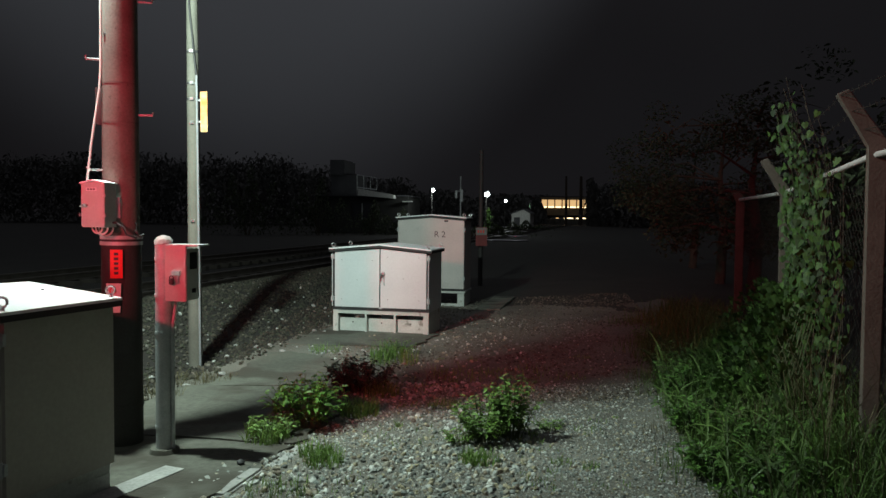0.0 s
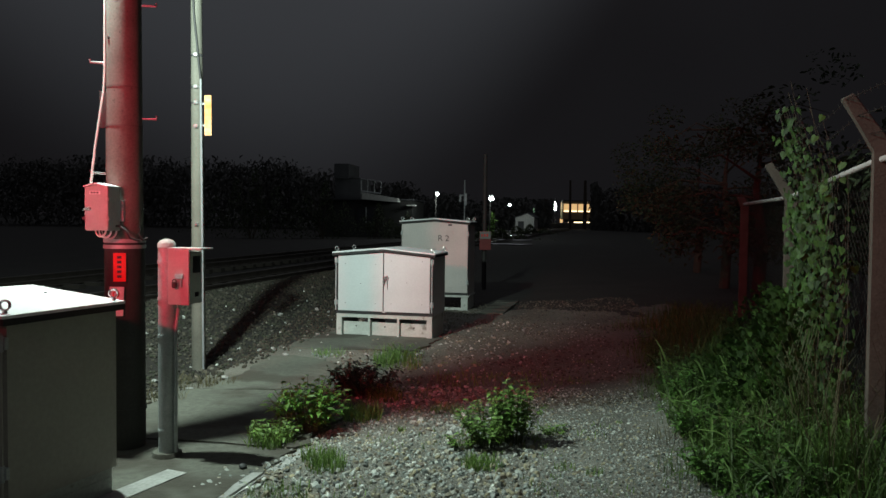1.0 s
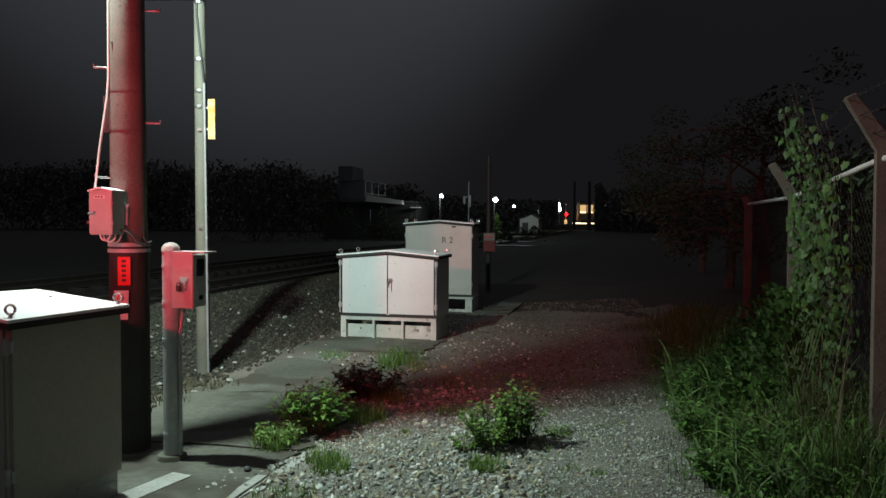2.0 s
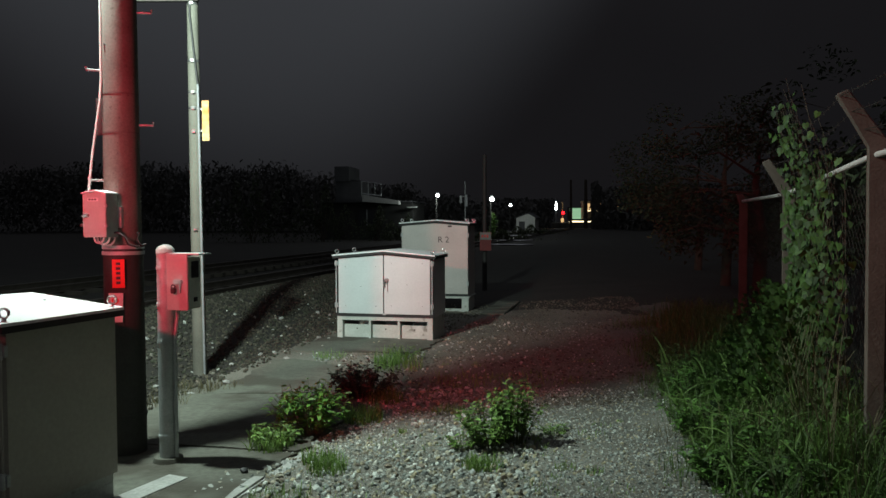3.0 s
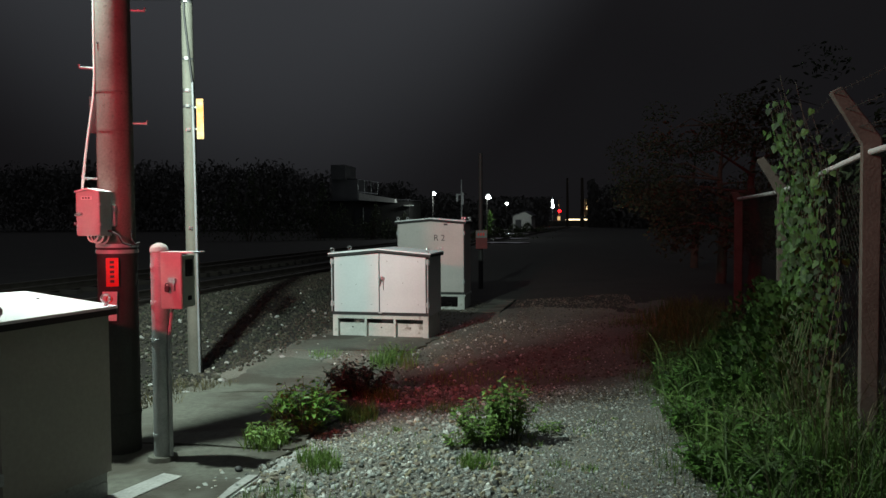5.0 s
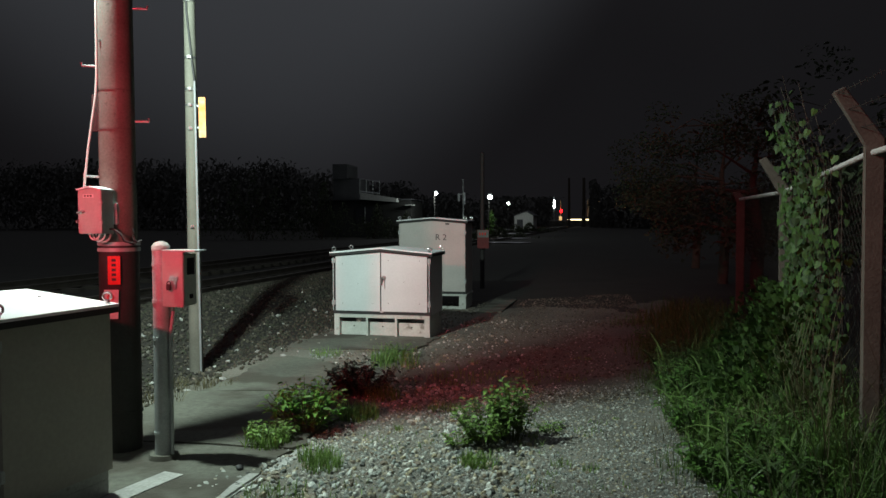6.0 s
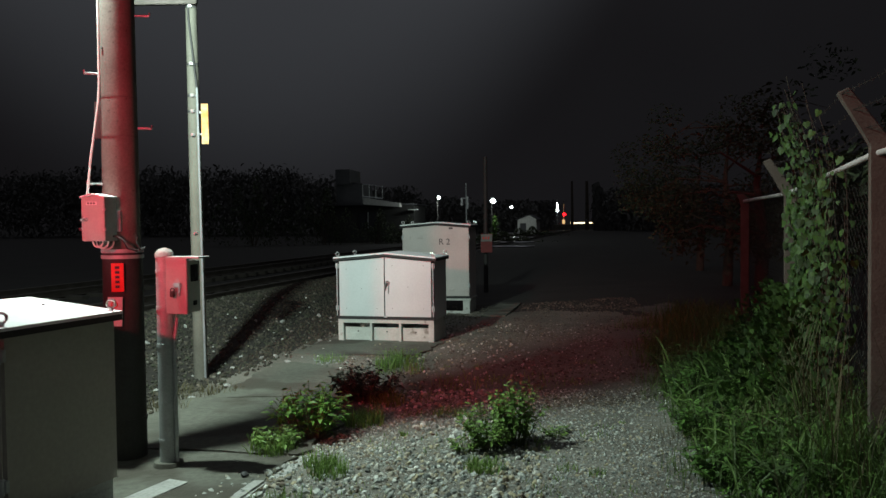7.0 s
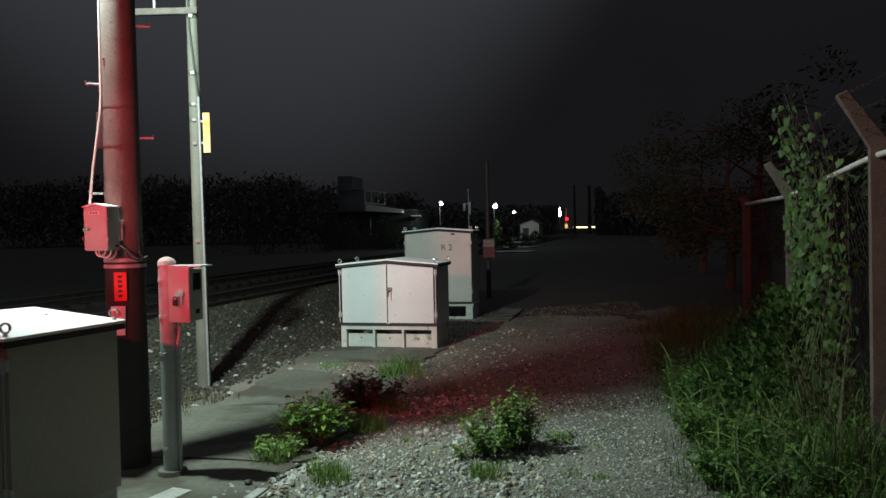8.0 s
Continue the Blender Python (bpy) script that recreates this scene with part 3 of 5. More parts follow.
near_cab = build_cabinet(pose(-2.785, 3.95, 0, 0, 0, -21), 1.36, 0.72, 1.175, 0.16, M_CABINET_GREY, "grey steel equipment cabinet with a bright sheet roof", base_open=3)
mid_cab = build_cabinet(pose(-0.815, 10.25, 0, 0, 0, -13), 1.36, 0.72, 1.21, 0.31, M_CABINET, "white double-door equipment cabinet on an open base")
far_cab = build_cabinet(pose(-0.17, 13.53, 0, 0, 0, -11), 1.20, 0.75, 1.62, 0.27, M_CABINET_OLD, "tall beige steel cabinet with a small painted mark", rise=0.05, doors=1, base_open=0, handle=False)


for piece in near_cab.children:
    if piece.name.startswith("door_frame"):
        piece.data.materials[0] = M_CABINET_GREY
        tagged(piece, "grey steel door frame")
for rx, ry in ((-0.30, 0.50), (0.28, 0.60), (0.30, 0.12)):
    rz = 1.175 - 0.06 * abs(rx) / 0.68
    part("roof_rivet", tube(B(), [(rx, ry, rz - 0.004), (rx, ry, rz + 0.005)], 0.008, 10), M_INK, near_cab)
single("dark_pebble", bmesh_pebble(), M_RUBBER, "black pebble on the footway", "stone", m=pose(-1.27, 4.78, 0.035))


def letters(text, size, material, parent, m, name="lettering", label=""):
    cu = bpy.data.curves.new(name, "FONT")
    cu.body, cu.size, cu.extrude, cu.offset, cu.align_x = text, size, 0.001, 0.0, "CENTER"
    tmp = new(name, cu)
    me = bpy.data.meshes.new_from_object(tmp.evaluated_get(bpy.context.evaluated_depsgraph_get()))
    bpy.data.objects.remove(tmp)
    me.transform(m)
    me.materials.clear()
    me.materials.append(material)
    ob = new(name, me)
    ob.parent = parent
    return tagged(ob, label)


letters("R 2", 0.15, M_INK, far_cab, pose(0.16, -0.003, 1.22, 90), label="dark stencilled lettering")
for vx, vz in ((-0.28, 1.37), (0.27, 1.38), (0.27, 0.40)):
    bm = box(B(), vx - 0.07, -0.008, vz - 0.045, vx + 0.07, 0.004, vz + 0.045, 0.004)
    box(bm, vx - 0.055, -0.016, vz + 0.0, vx + 0.055, 0.0, vz + 0.03, 0.004)
    part("vent_cover", bm, M_CABINET_OLD, far_cab)
for vx, vz in ((-0.52, 1.34), (0.52, 1.35), (0.52, 0.42)):
    part("hinge_plate", box(B(), vx - 0.07, -0.01, vz - 0.03, vx + 0.07, 0.004, vz + 0.03, 0.004), M_CABINET_OLD, far_cab)
part("maker_plate", box(B(), 0.24, -0.006, 1.49, 0.31, 0.004, 1.52, 0.002), M_INK, far_cab, "small dark maker's plate")


# ---- poles ----
def build_utility_pole():
    ob = thing("utility_pole", pose(-2.20, 5.25, 0), "tall grey concrete utility pole with a dark sheet cover below", "utility pole")
    part("shaft", tube(B(), [(0, 0, -0.3), (0, 0, 4.0), (0, 0, 9.0)], [0.128, 0.108, 0.075], 40), M_POLE, ob)
    part("pole_cover", tube(B(), [(0, 0, -0.02), (0.0, 0, 1.42)], [0.133, 0.129], 40), M_SLEEVE, ob, "dark protective sheet round the foot")
    for z, r, mm in ((1.43, 0.136, M_GALV), (1.39, 0.137, M_GALV), (0.28, 0.138, M_SLEEVE), (2.46, 0.1165, M_RUSTSTEEL), (2.20, 0.1180, M_RUSTSTEEL)):
        hh = 0.005 if z > 2 else 0.012
        part("band", tube(B(), [(0, 0, z - hh), (0, 0, z + hh)], r, 40), mm, ob, "steel band")
    # foot bolts for climbing
    for z, a in ((2.62, 200), (1.88, 215), (2.26, 8), (3.02, 8), (3.4, 200), (3.8, 8)):
        c, s = math.cos(radians(a)), math.sin(radians(a))
        bm = tube(B(), [(0.10 * c, 0.10 * s, z), (0.21 * c, 0.21 * s, z), (0.212 * c, 0.212 * s, z + 0.02)], 0.0085, 8)
        part("step_bolt", bm, M_GALV, ob)
    for z in (2.78, 3.32):
        part("shaft_hole", tube(B(), [(-0.058, -0.090, z), (-0.065, -0.101, z)], 0.009, 10), M_INK, ob)
    # red notice, white arrow plate
    sign = part("notice", box(B(), -0.033, -0.141, 1.16, 0.047, -0.134, 1.35, 0.0, pose(0, 0, 0, 0, 0, 6)), M_REDSIGN, ob, "red vertical notice with unreadable marks")
    for k in range(5):
        part("mark", box(B(), -0.008, -0.1425, 1.185 + 0.032 * k, 0.02, -0.1405, 1.203 + 0.032 * k, 0, pose(0, 0, 0, 0, 0, 6)), M_INK, sign)
    arrow = part("plate", prism(B(), [(-0.045, 0.93), (0.045, 0.93), (0.052, 1.125), (-0.045, 1.125)], -0.143, -0.137), M_WHITESIGN, ob, "small white plate with an arrow")
    bm = prism(B(), [(-0.03, 0.998), (0.01, 0.998), (0.01, 0.985), (0.035, 1.006), (0.01, 1.027), (0.01, 1.014), (-0.03, 1.014)], -0.146, -0.143)
    part("arrow", bm, M_INK, arrow)
    part("mark", ringmesh(B(), (0.0, -0.1455, 1.075), 0.02, 0.004), M_REDSIGN, arrow)
    # small plate on edge and cable on the far side
    part("side_plate", box(B(), -0.165, -0.01, 2.19, -0.115, 0.0, 2.44, 0.002), M_SLEEVE, ob)
    pts = [(-0.10, -0.07, 2.55), (-0.105, -0.08, 2.42), (-0.118, -0.10, 2.28), (-0.140, -0.13, 2.05), (-0.147, -0.18, 1.80)]
    part("cable", tube(B(), [(-0.085, -0.05, 6.5), (-0.098, -0.06, 3.5)] + pts, 0.009, 8), M_GREYCABLE, ob, "grey cable down to the box")
    return ob


build_utility_pole()


def build_pole_box():
    ob = thing("terminal_box", pose(-2.275, 4.985, 1.50, 0, 0, -8), "grey steel terminal box with gabled lid strapped to the pole", "electrical box")
    w, h, d = 0.155, 0.285, 0.145
    part("body", prism(B(), [(-w / 2, 0), (w / 2, 0), (w / 2, h), (0, h + 0.018), (-w / 2, h)], 0.012, d), M_METERBOX, ob)
    part("lid", box(B(), -w / 2 - 0.004, 0, 0.004, w / 2 + 0.004, 0.014, h + 0.002, 0.004), M_METERBOX, ob)
    part("roof", prism(B(), [(-w / 2 - 0.008, h - 0.002), (0, h + 0.016), (w / 2 + 0.008, h - 0.002), (w / 2 + 0.008, h + 0.006), (0, h + 0.025), (-w / 2 - 0.008, h + 0.006)], -0.01, d), M_ROOFMETAL, ob)
    label_plate = part("name_plate", box(B(), -0.045, -0.003, h - 0.05, 0.03, 0.001, h - 0.028, 0), M_WHITESIGN, ob)
    for k in range(3):
        part("mark", box(B(), -0.035 + 0.02 * k, -0.005, h - 0.045, -0.022 + 0.02 * k, -0.003, h - 0.033, 0), M_INK, label_plate)
    bm = tube(B(), [(-0.045, 0, 0.145), (-0.045, -0.025, 0.145)], 0.011, 10)
    tube(bm, [(-0.07, -0.025, 0.135), (-0.04, -0.027, 0.15)], 0.008, 8)
    part("latch", bm, M_STEEL, ob, "steel turn latch")
    for zz in (0.075, 0.205):
        part("clip", box(B(), w / 2 - 0.005, -0.012, zz - 0.008, w / 2 + 0.02, 0.008, zz + 0.008, 0.003), M_STEEL, ob)
    part("clip", box(B(), -w / 2 - 0.018, -0.008, 0.07, -w / 2 + 0.002, 0.008, 0.09, 0.003), M_STEEL, ob)
    for k in range(3):
        r = 0.035 + 0.008 * k
        pts = [(-0.035 + 0.01 * k + r * (1 - math.cos(a)), 0.05 + 0.02 * k, -r * math.sin(a) * 1.1) for a in [math.pi * j / 8 for j in range(9)]]
        part("cable_loop", tube(B(), pts, 0.0065, 6), M_WHITESIGN if k < 2 else M_GREYCABLE, ob)
    part("bracket", box(B(), -0.03, d, 0.06, 0.10, d + 0.05, 0.2, 0.004), M_GALV, ob)
    # black drip loops at the side of the pole
    pts = [(0.19, 0.20, 0.03), (0.20, 0.17, -0.03), (0.215, 0.19, -0.06), (0.23, 0.22, -0.05)]
    part("side_cable", tube(B(), pts, 0.008, 8), M_RUBBER, ob)
    pts = [(0.06, 0.10, 0.03), (0.10, 0.10, 0.03), (0.14, 0.12, 0.0), (0.16, 0.13, -0.05), (0.20, 0.18, -0.07)]
    part("side_cable", tube(B(), pts, 0.007, 8), M_RUBBER, ob)


build_pole_box()


def build_slim_pole():
    ob = thing("slim_pole", pose(-2.545, 7.93, 0, 0, -0.35, 0), "slim grey-green pole with a conduit and a yellow plate", "pole")
    part("shaft", tube(B(), [(0, 0, -0.3), (0, 0, 6.5)], [0.072, 0.046], 14), M_POLE2, ob)
    part("conduit", tube(B(), [(0.060, -0.042, 0.0), (0.052, -0.045, 3.0)], 0.012, 10), M_CONDUIT, ob, "grey steel conduit")
    part("cable", tube(B(), [(0.05, -0.045, 3.0), (0.03, -0.062, 3.25), (-0.01, -0.064, 3.7), (-0.015, -0.062, 4.4)], 0.011, 8), M_RUBBER, ob, "black cable above the conduit")
    for z in (2.52, 2.76, 2.92, 3.24, 3.82, 1.52, 0.9):
        bm = tube(B(), [(0, 0, z - 0.012), (0, 0, z + 0.012)], 0.0605, 14)
        box(bm, -0.012, -0.078, z - 0.016, 0.026, -0.055, z + 0.016, 0.004)
        part("band", bm, M_STEEL, ob, "bright clamp band")
    plate = part("yellow_plate", box(B(), 0.088, -0.05, 2.425, 0.160, -0.042, 2.835, 0.003), M_YELLOW, ob, "narrow white plate fading to orange")
    part("bracket", box(B(), 0.04, -0.03, 2.52, 0.10, -0.02, 2.54, 0.002), M_GALV, plate)
    part("bracket", box(B(), 0.04, -0.03, 2.74, 0.10, -0.02, 2.76, 0.002), M_GALV, plate)
    arm = part("cross_arm", box(B(), -0.72, -0.09, 3.835, 0.08, -0.03, 3.90, 0.006), M_RUSTSTEEL, ob, "steel cross arm")
    part("insulator_box", box(B(), -0.45, -0.1, 4.12, -0.28, 0.0, 4.26, 0.01), M_RUSTSTEEL, arm)
    part("hanger", box(B(), -0.375, -0.06, 3.895, -0.355, -0.03, 4.13, 0.003), M_GALV, arm)


build_slim_pole()


def build_meter_post():
    ob = thing("meter_post", pose(-1.835, 5.03, 0), "galvanised pipe post with a round cap", "post")
    part("pipe", tube(B(), [(0, 0, -0.05), (0, 0, 1.395)], 0.055, 28), M_GALV, ob)
    pts = [(0, 0, 1.39 + 0.0), (0, 0, 1.42), (0, 0, 1.44), (0, 0, 1.452)]
    part("cap", tube(B(), pts, [0.058, 0.057, 0.042, 0.012], 28), M_KERB, ob, "pale rounded cap")
    for z in (1.30, 1.06, 0.815, 0.19):
        part("clamp", tube(B(), [(0, 0, z - 0.01), (0, 0, z + 0.01)], 0.0585, 28), M_GALV, ob)
    part("conduit", tube(B(), [(0.064, -0.02, 0.02), (0.064, -0.02, 0.86), (0.075, 0.0, 0.98), (0.08, 0.0, 1.06)], 0.0125, 12), M_GALV, ob)
    part("footing", tube(B(), [(0, 0, -0.05), (0, 0, 0.05)], [0.12, 0.09], 16), M_SLAB, ob)
    b = thing("meter_box", pose(-1.705, 4.925, 1.035, 0, 0, -14), "grey metal meter box padlocked on the pipe post", "electrical box")
    part("body", box(B(), -0.085, 0, 0, 0.06, 0.15, 0.335, 0.005), M_METERBOX, b)
    part("door", box(B(), -0.09, -0.012, -0.005, 0.062, 0.0, 0.36, 0.004), M_METERBOX, b)
    part("top_plate", box(B(), -0.09, -0.015, 0.352, 0.15, 0.13, 0.362, 0.002), M_GALV, b)
    part("meter_window", box(B(), 0.059, 0.035, 0.20, 0.064, 0.12, 0.31, 0.002), M_GLASSDARK, b)
    part("side_socket", box(B(), 0.059, 0.06, 0.045, 0.066, 0.10, 0.075, 0.002), M_GLASSDARK, b)
    part("hasp", box(B(), -0.035, -0.026, 0.165, 0.03, -0.012, 0.195, 0.005), M_STEEL, b)
    bm = box(B(), -0.045, -0.042, 0.105, -0.012, -0.024, 0.145, 0.005)
    ringmesh(bm, (-0.028, -0.033, 0.148), 0.014, 0.004)
    part("padlock", bm, M_INK, b, "dark hanging padlock")
    part("key_tag", box(B(), 0.0, -0.02, 0.11, 0.018, -0.014, 0.165, 0.003), M_STEEL, b)
    part("bracket", box(B(), -0.13, 0.03, 0.05, -0.08, 0.12, 0.30, 0.004), M_GALV, b)


build_meter_post()


def build_street_lamp():
    ob = thing("street_lamp", pose(*LAMP), "lamp head bracketed high on the utility pole", "street lamp")
    m = look((0, 0, 0), (0.14, 0.73, -0.67))
    part("housing", box(B(), -0.12, -0.2, 0.03, 0.12, 0.2, 0.10, 0.02, m), M_GALV, ob)
    part("bracket", tube(B(), [(0.0, 0.0, 0.09), (0.15, 0.16, 0.16), (0.27, 0.30, 0.14)], 0.02, 10), M_GALV, ob)


build_street_lamp()


def build_warning_mast(place):
    ob = thing("crossing_signal", pose(place[0], place[1] - 0.25, place[2] - 3.0), "level crossing mast with red warning lamps", "signal")
    part("mast", tube(B(), [(0, -0.1, 2.9 - place[2]), (0, -0.1, 3.6)], 0.06, 16), M_GALV, ob)
    part("lamp_hood", tube(B(), [(0, -0.06, 3.0), (0, 0.05, 3.0), (0, 0.1, 3.0)], [0.05, 0.12, 0.12], 20), M_RUBBER, ob)


for mast_place in (RED, RED_SIDE):
    build_warning_mast(mast_place)


# ---- fence ----
FENCE = [Vector((1.72, 1.2, 0.06)), Vector((2.60, 4.62, 0.10)), Vector((3.14, 7.0, 0.02)), Vector((3.80, 9.75, 0.02))]
RAILZ = [2.0, 1.985, 1.835, 1.835]


def build_fence():
    ob = thing("fence", pose(0, 0, 0), "overgrown chain-link fence with angled concrete posts and barbed wire", "fence", kind="structure")
    for k, (p, rz) in enumerate(zip(FENCE, RAILZ)):
        t = 0.048
        yaw = -20
        bm = B()
        bend = rz - 0.02
        arm = 0.3 if k == len(FENCE) - 1 else 1.0
        outline = [(-t, -0.3), (t, -0.3), (t, bend), (t - 0.22 * arm, bend + 0.32 * arm), (-t - 0.19 * arm, bend + 0.29 * arm), (-t, bend - 0.03)]
        prism(bm, outline, -t, t)
        bmesh.ops.bevel(bm, geom=bm.edges[:], offset=0.008, segments=1, affect="EDGES")
        bmesh.ops.transform(bm, matrix=pose(p.x, p.y, p.z, 0, 0, yaw), verts=bm.verts)
        part("post", bm, M_FENCEPOST, ob)
    for a, b, za, zb in zip(FENCE, FENCE[1:], RAILZ, RAILZ[1:]):
        q = Vector((0.0, 0.07, 0))
        part("top_rail", tube(B(), [(a.x + q.x, a.y + q.y, za), (b.x + q.x, b.y + q.y, zb)], 0.019, 12), M_RAILPAINT, ob, "flaking white-painted top rail")
        # barbed strands on the angled arms
        for s in (0.3, 0.65, 0.97) if b.y < 9 else (0.25,):
            dx, dz = -0.20 * s - 0.03, 0.06 + 0.31 * s
            n = 12
            pts = []
            for j in range(n + 1):
                u = j / n
                sag = -0.05 * 4 * u * (1 - u)
                pts.append((a.x + (b.x - a.x) * u + dx, a.y + (b.y - a.y) * u, za + (zb - za) * u + dz + sag))
            bm = tube(B(), pts, 0.0028, 4)
            L = (b - a).length
            for j in range(int(L / 0.12)):
                u = (j + 0.5) * 0.12 / L
                c = Vector((a.x + (b.x - a.x) * u + dx, a.y + (b.y - a.y) * u, za + (zb - za) * u + dz - 0.05 * 4 * u * (1 - u)))
                tube(bm, [c + Vector((0, -0.01, -0.016)), c + Vector((0, 0.01, 0.016))], 0.0018, 4)
            part("barbed_wire", bm, M_WIRE, ob)
        # chain-link: crossing diagonal wires
        if a.y > 1 and a.y < 9:
            bm = B()
            d = b - a
            L, H, stepx = d.length, min(za, zb) - 0.05, 0.075
            for sgn in (1, -1):
                k = -int(H / stepx)
                while k * stepx < L:
                    u0, u1 = k * stepx, k * stepx + H
                    z0, z1 = 0.05, H + 0.05
                    if u0 < 0:
                        z0, u0 = z0 - u0, 0
                    if u1 > L:
                        z1, u1 = z1 - (u1 - L), L
                    if u1 > u0:
                        s0, s1 = (u0, u1) if sgn > 0 else (L - u0, L - u1)
                        p0, p1 = a + d * (s0 / L), a + d * (s1 / L)
                        tube(bm, [(p0.x + 0.07, p0.y + 0.05, z0), (p1.x + 0.07, p1.y + 0.05, z1)], 0.0017, 4, False)
                    k += 1
            part("chain_link", bm, M_WIRE, ob)


build_fence()


# ---- plants ----
def leaf_mats(n, centre, spread, size, upright=0.6, shell=False):
    out = []
    for _ in range(n):
        while True:
            v = Vector((rnd.uniform(-1, 1), rnd.uniform(-1, 1), rnd.uniform(-1, 1)))
            if v.length < 1 and (not shell or v.length > 0.6):
                break
        p = Vector(centre) + Vector((v.x * spread[0], v.y * spread[1], v.z * spread[2]))
        s = size * rnd.uniform(0.6, 1.35)
        out.append(turned(p, s, rnd.uniform(-upright, upright) - 0.3, rnd.uniform(-upright, upright), rnd.uniform(0, 6.3)))
    return out


def build_bush(label, x, y, stems, tall, wide, leaf, per_stem, material, lean=0.35, name="weed"):
    ob = thing(name, pose(x, y, height(x, y)), label, "plant", "weeds on the path")
    bm = B()
    mats = []
    for k in range(stems):
        a = rnd.uniform(0, 6.3)
        r = wide * math.sqrt(rnd.random())
        h = tall * rnd.uniform(0.55, 1.0) * (1 - 0.35 * r / wide)
        base = Vector((math.cos(a) * r * 0.35, math.sin(a) * r * 0.35, 0))
        tip = Vector((math.cos(a) * r, math.sin(a) * r, h))
        mid = (base + tip) / 2 + Vector((0, 0, h * 0.12))
        tube(bm, [base, mid, tip], [0.0035, 0.003, 0.0015], 5, False)
        for j in range(per_stem):
            u = 0.2 + 0.8 * (j + rnd.random()) / per_stem
            p = base.lerp(mid, u * 2) if u < 0.5 else mid.lerp(tip, u * 2 - 1)
            s = leaf * rnd.uniform(0.6, 1.3)
            mats.append(turned(p, s, rnd.uniform(-0.5, 0.35), rnd.uniform(-0.4, 0.4), rnd.uniform(0, 6.3)))
    part("stalk", bm, M_STEM, ob)
    mesh_object("foliage", scatter("foliage", *LEAF_OVAL, mats), material, ob)
    return ob


build_bush("bright green broad-leaved weed at the slab's edge", -1.02, 5.72, 74, 0.50, 0.31, 0.066, 9, M_LEAF)
build_bush("low green weed on the slab's edge", -1.22, 5.42, 34, 0.22, 0.20, 0.05, 9, M_BUSH)
build_bush("brown withered bush in the lamp post's shade", -0.74, 6.95, 90, 0.38, 0.36, 0.06, 11, M_DRYLEAF)
build_bush("bushy green weed growing out of the gravel", 0.30, 5.40, 62, 0.38, 0.26, 0.046, 13, M_BUSH)
build_bush("tall leafy green weed in the gravel", 0.50, 5.46, 46, 0.56, 0.20, 0.046, 20, M_BUSH)
build_bush("low spreading weed beside the bush", 0.12, 5.35, 18, 0.16, 0.16, 0.035, 9, M_BUSH)
build_bush("small creeping weed on the gravel", 0.82, 5.70, 16, 0.09, 0.18, 0.035, 8, M_BUSH)
build_bush("low weed at the foot of the cabinet", -0.5, 8.9, 18, 0.2, 0.3, 0.04, 8, M_BUSH)


def blades(spots, material, name, label, category="grass", kind="stuff"):
    mats = []
    for x, y, r, n, h in spots:
        for _ in range(n):
            a, q = rnd.uniform(0, 6.3), r * math.sqrt(rnd.random())
            px, py = x + q * math.cos(a), y + q * math.sin(a)
            hh = h * rnd.uniform(0.45, 1.1)
            mats.append(turned((px, py, height(px, py) - 0.01), (rnd.uniform(0.003, 0.008) + 0.004 * (h > 0.4), hh * rnd.uniform(0.3, 1.1), hh), rnd.uniform(-0.25, 0.25), rnd.uniform(-0.25, 0.25), rnd.uniform(0, 6.3)))
    ob = mesh_object(name, scatter(name, *BLADE, mats), material)
    tagged(ob, label, category, kind=kind)


tufts = [(-0.82, 5.0, 0.12, 160, 0.13), (-0.95, 4.35, 0.18, 120, 0.09), (-0.5, 8.3, 0.28, 200, 0.24), (-0.66, 6.1, 0.17, 420, 0.15), (-0.52, 6.75, 0.16, 200, 0.16), (-0.60, 8.55, 0.2, 160, 0.2), (-1.22, 5.32, 0.16, 260, 0.17), (-0.76, 4.85, 0.13, 220, 0.13), (0.2, 4.95, 0.1, 160, 0.1), (0.02, 6.35, 0.14, 110, 0.10), (0.25, 4.95, 0.13, 140, 0.10), (0.78, 4.93, 0.07, 60, 0.06),
         (0.95, 4.82, 0.06, 50, 0.06), (0.2, 7.6, 0.35, 160, 0.12), (-1.35, 8.9, 0.2, 120, 0.12), (-1.25, 5.5, 0.14, 140, 0.14), (-0.3, 5.5, 0.3, 60, 0.06), (-0.6, 4.4, 0.3, 60, 0.05), (0.9, 7.6, 0.4, 120, 0.08)]
for _ in range(34):
    gy = 4.1 + 4.6 * rnd.random()
    tufts.append((rnd.uniform(-0.7, 1.3) + 0.08 * (gy - 4), gy, rnd.uniform(0.03, 0.16), rnd.randint(10, 46), rnd.uniform(0.025, 0.07)))
blades(tufts, M_TUFT, "grass_tufts", "thin green grass tufts in the gravel")
verge, straw = [], []
for _ in range(230):
    y = 3.3 + 8.0 * rnd.random() ** 1.2
    edge = 1.42 + 0.17 * (y - 4.3)
    x = edge + rnd.random() ** 0.8 * 1.5
    tall = 0.16 + 0.34 * min(1, (x - edge) / 0.7)
    (straw if rnd.random() < 0.07 else verge).append((x, y, 0.22, 48, tall * 0.85))
blades(verge, M_GRASS, "verge_grass", "dense tall green grass along the fence")
blades(straw, M_STRAW, "dry_verge_grass", "dry stalks among the tall grass")
blades([(-2.45, 7.2, 0.3, 200, 0.12), (-2.5, 6.6, 0.25, 120, 0.14), (-2.15, 7.35, 0.2, 140, 0.08)], M_STRAW, "slab_edge_grass", "dry grass at the edge of the footway")


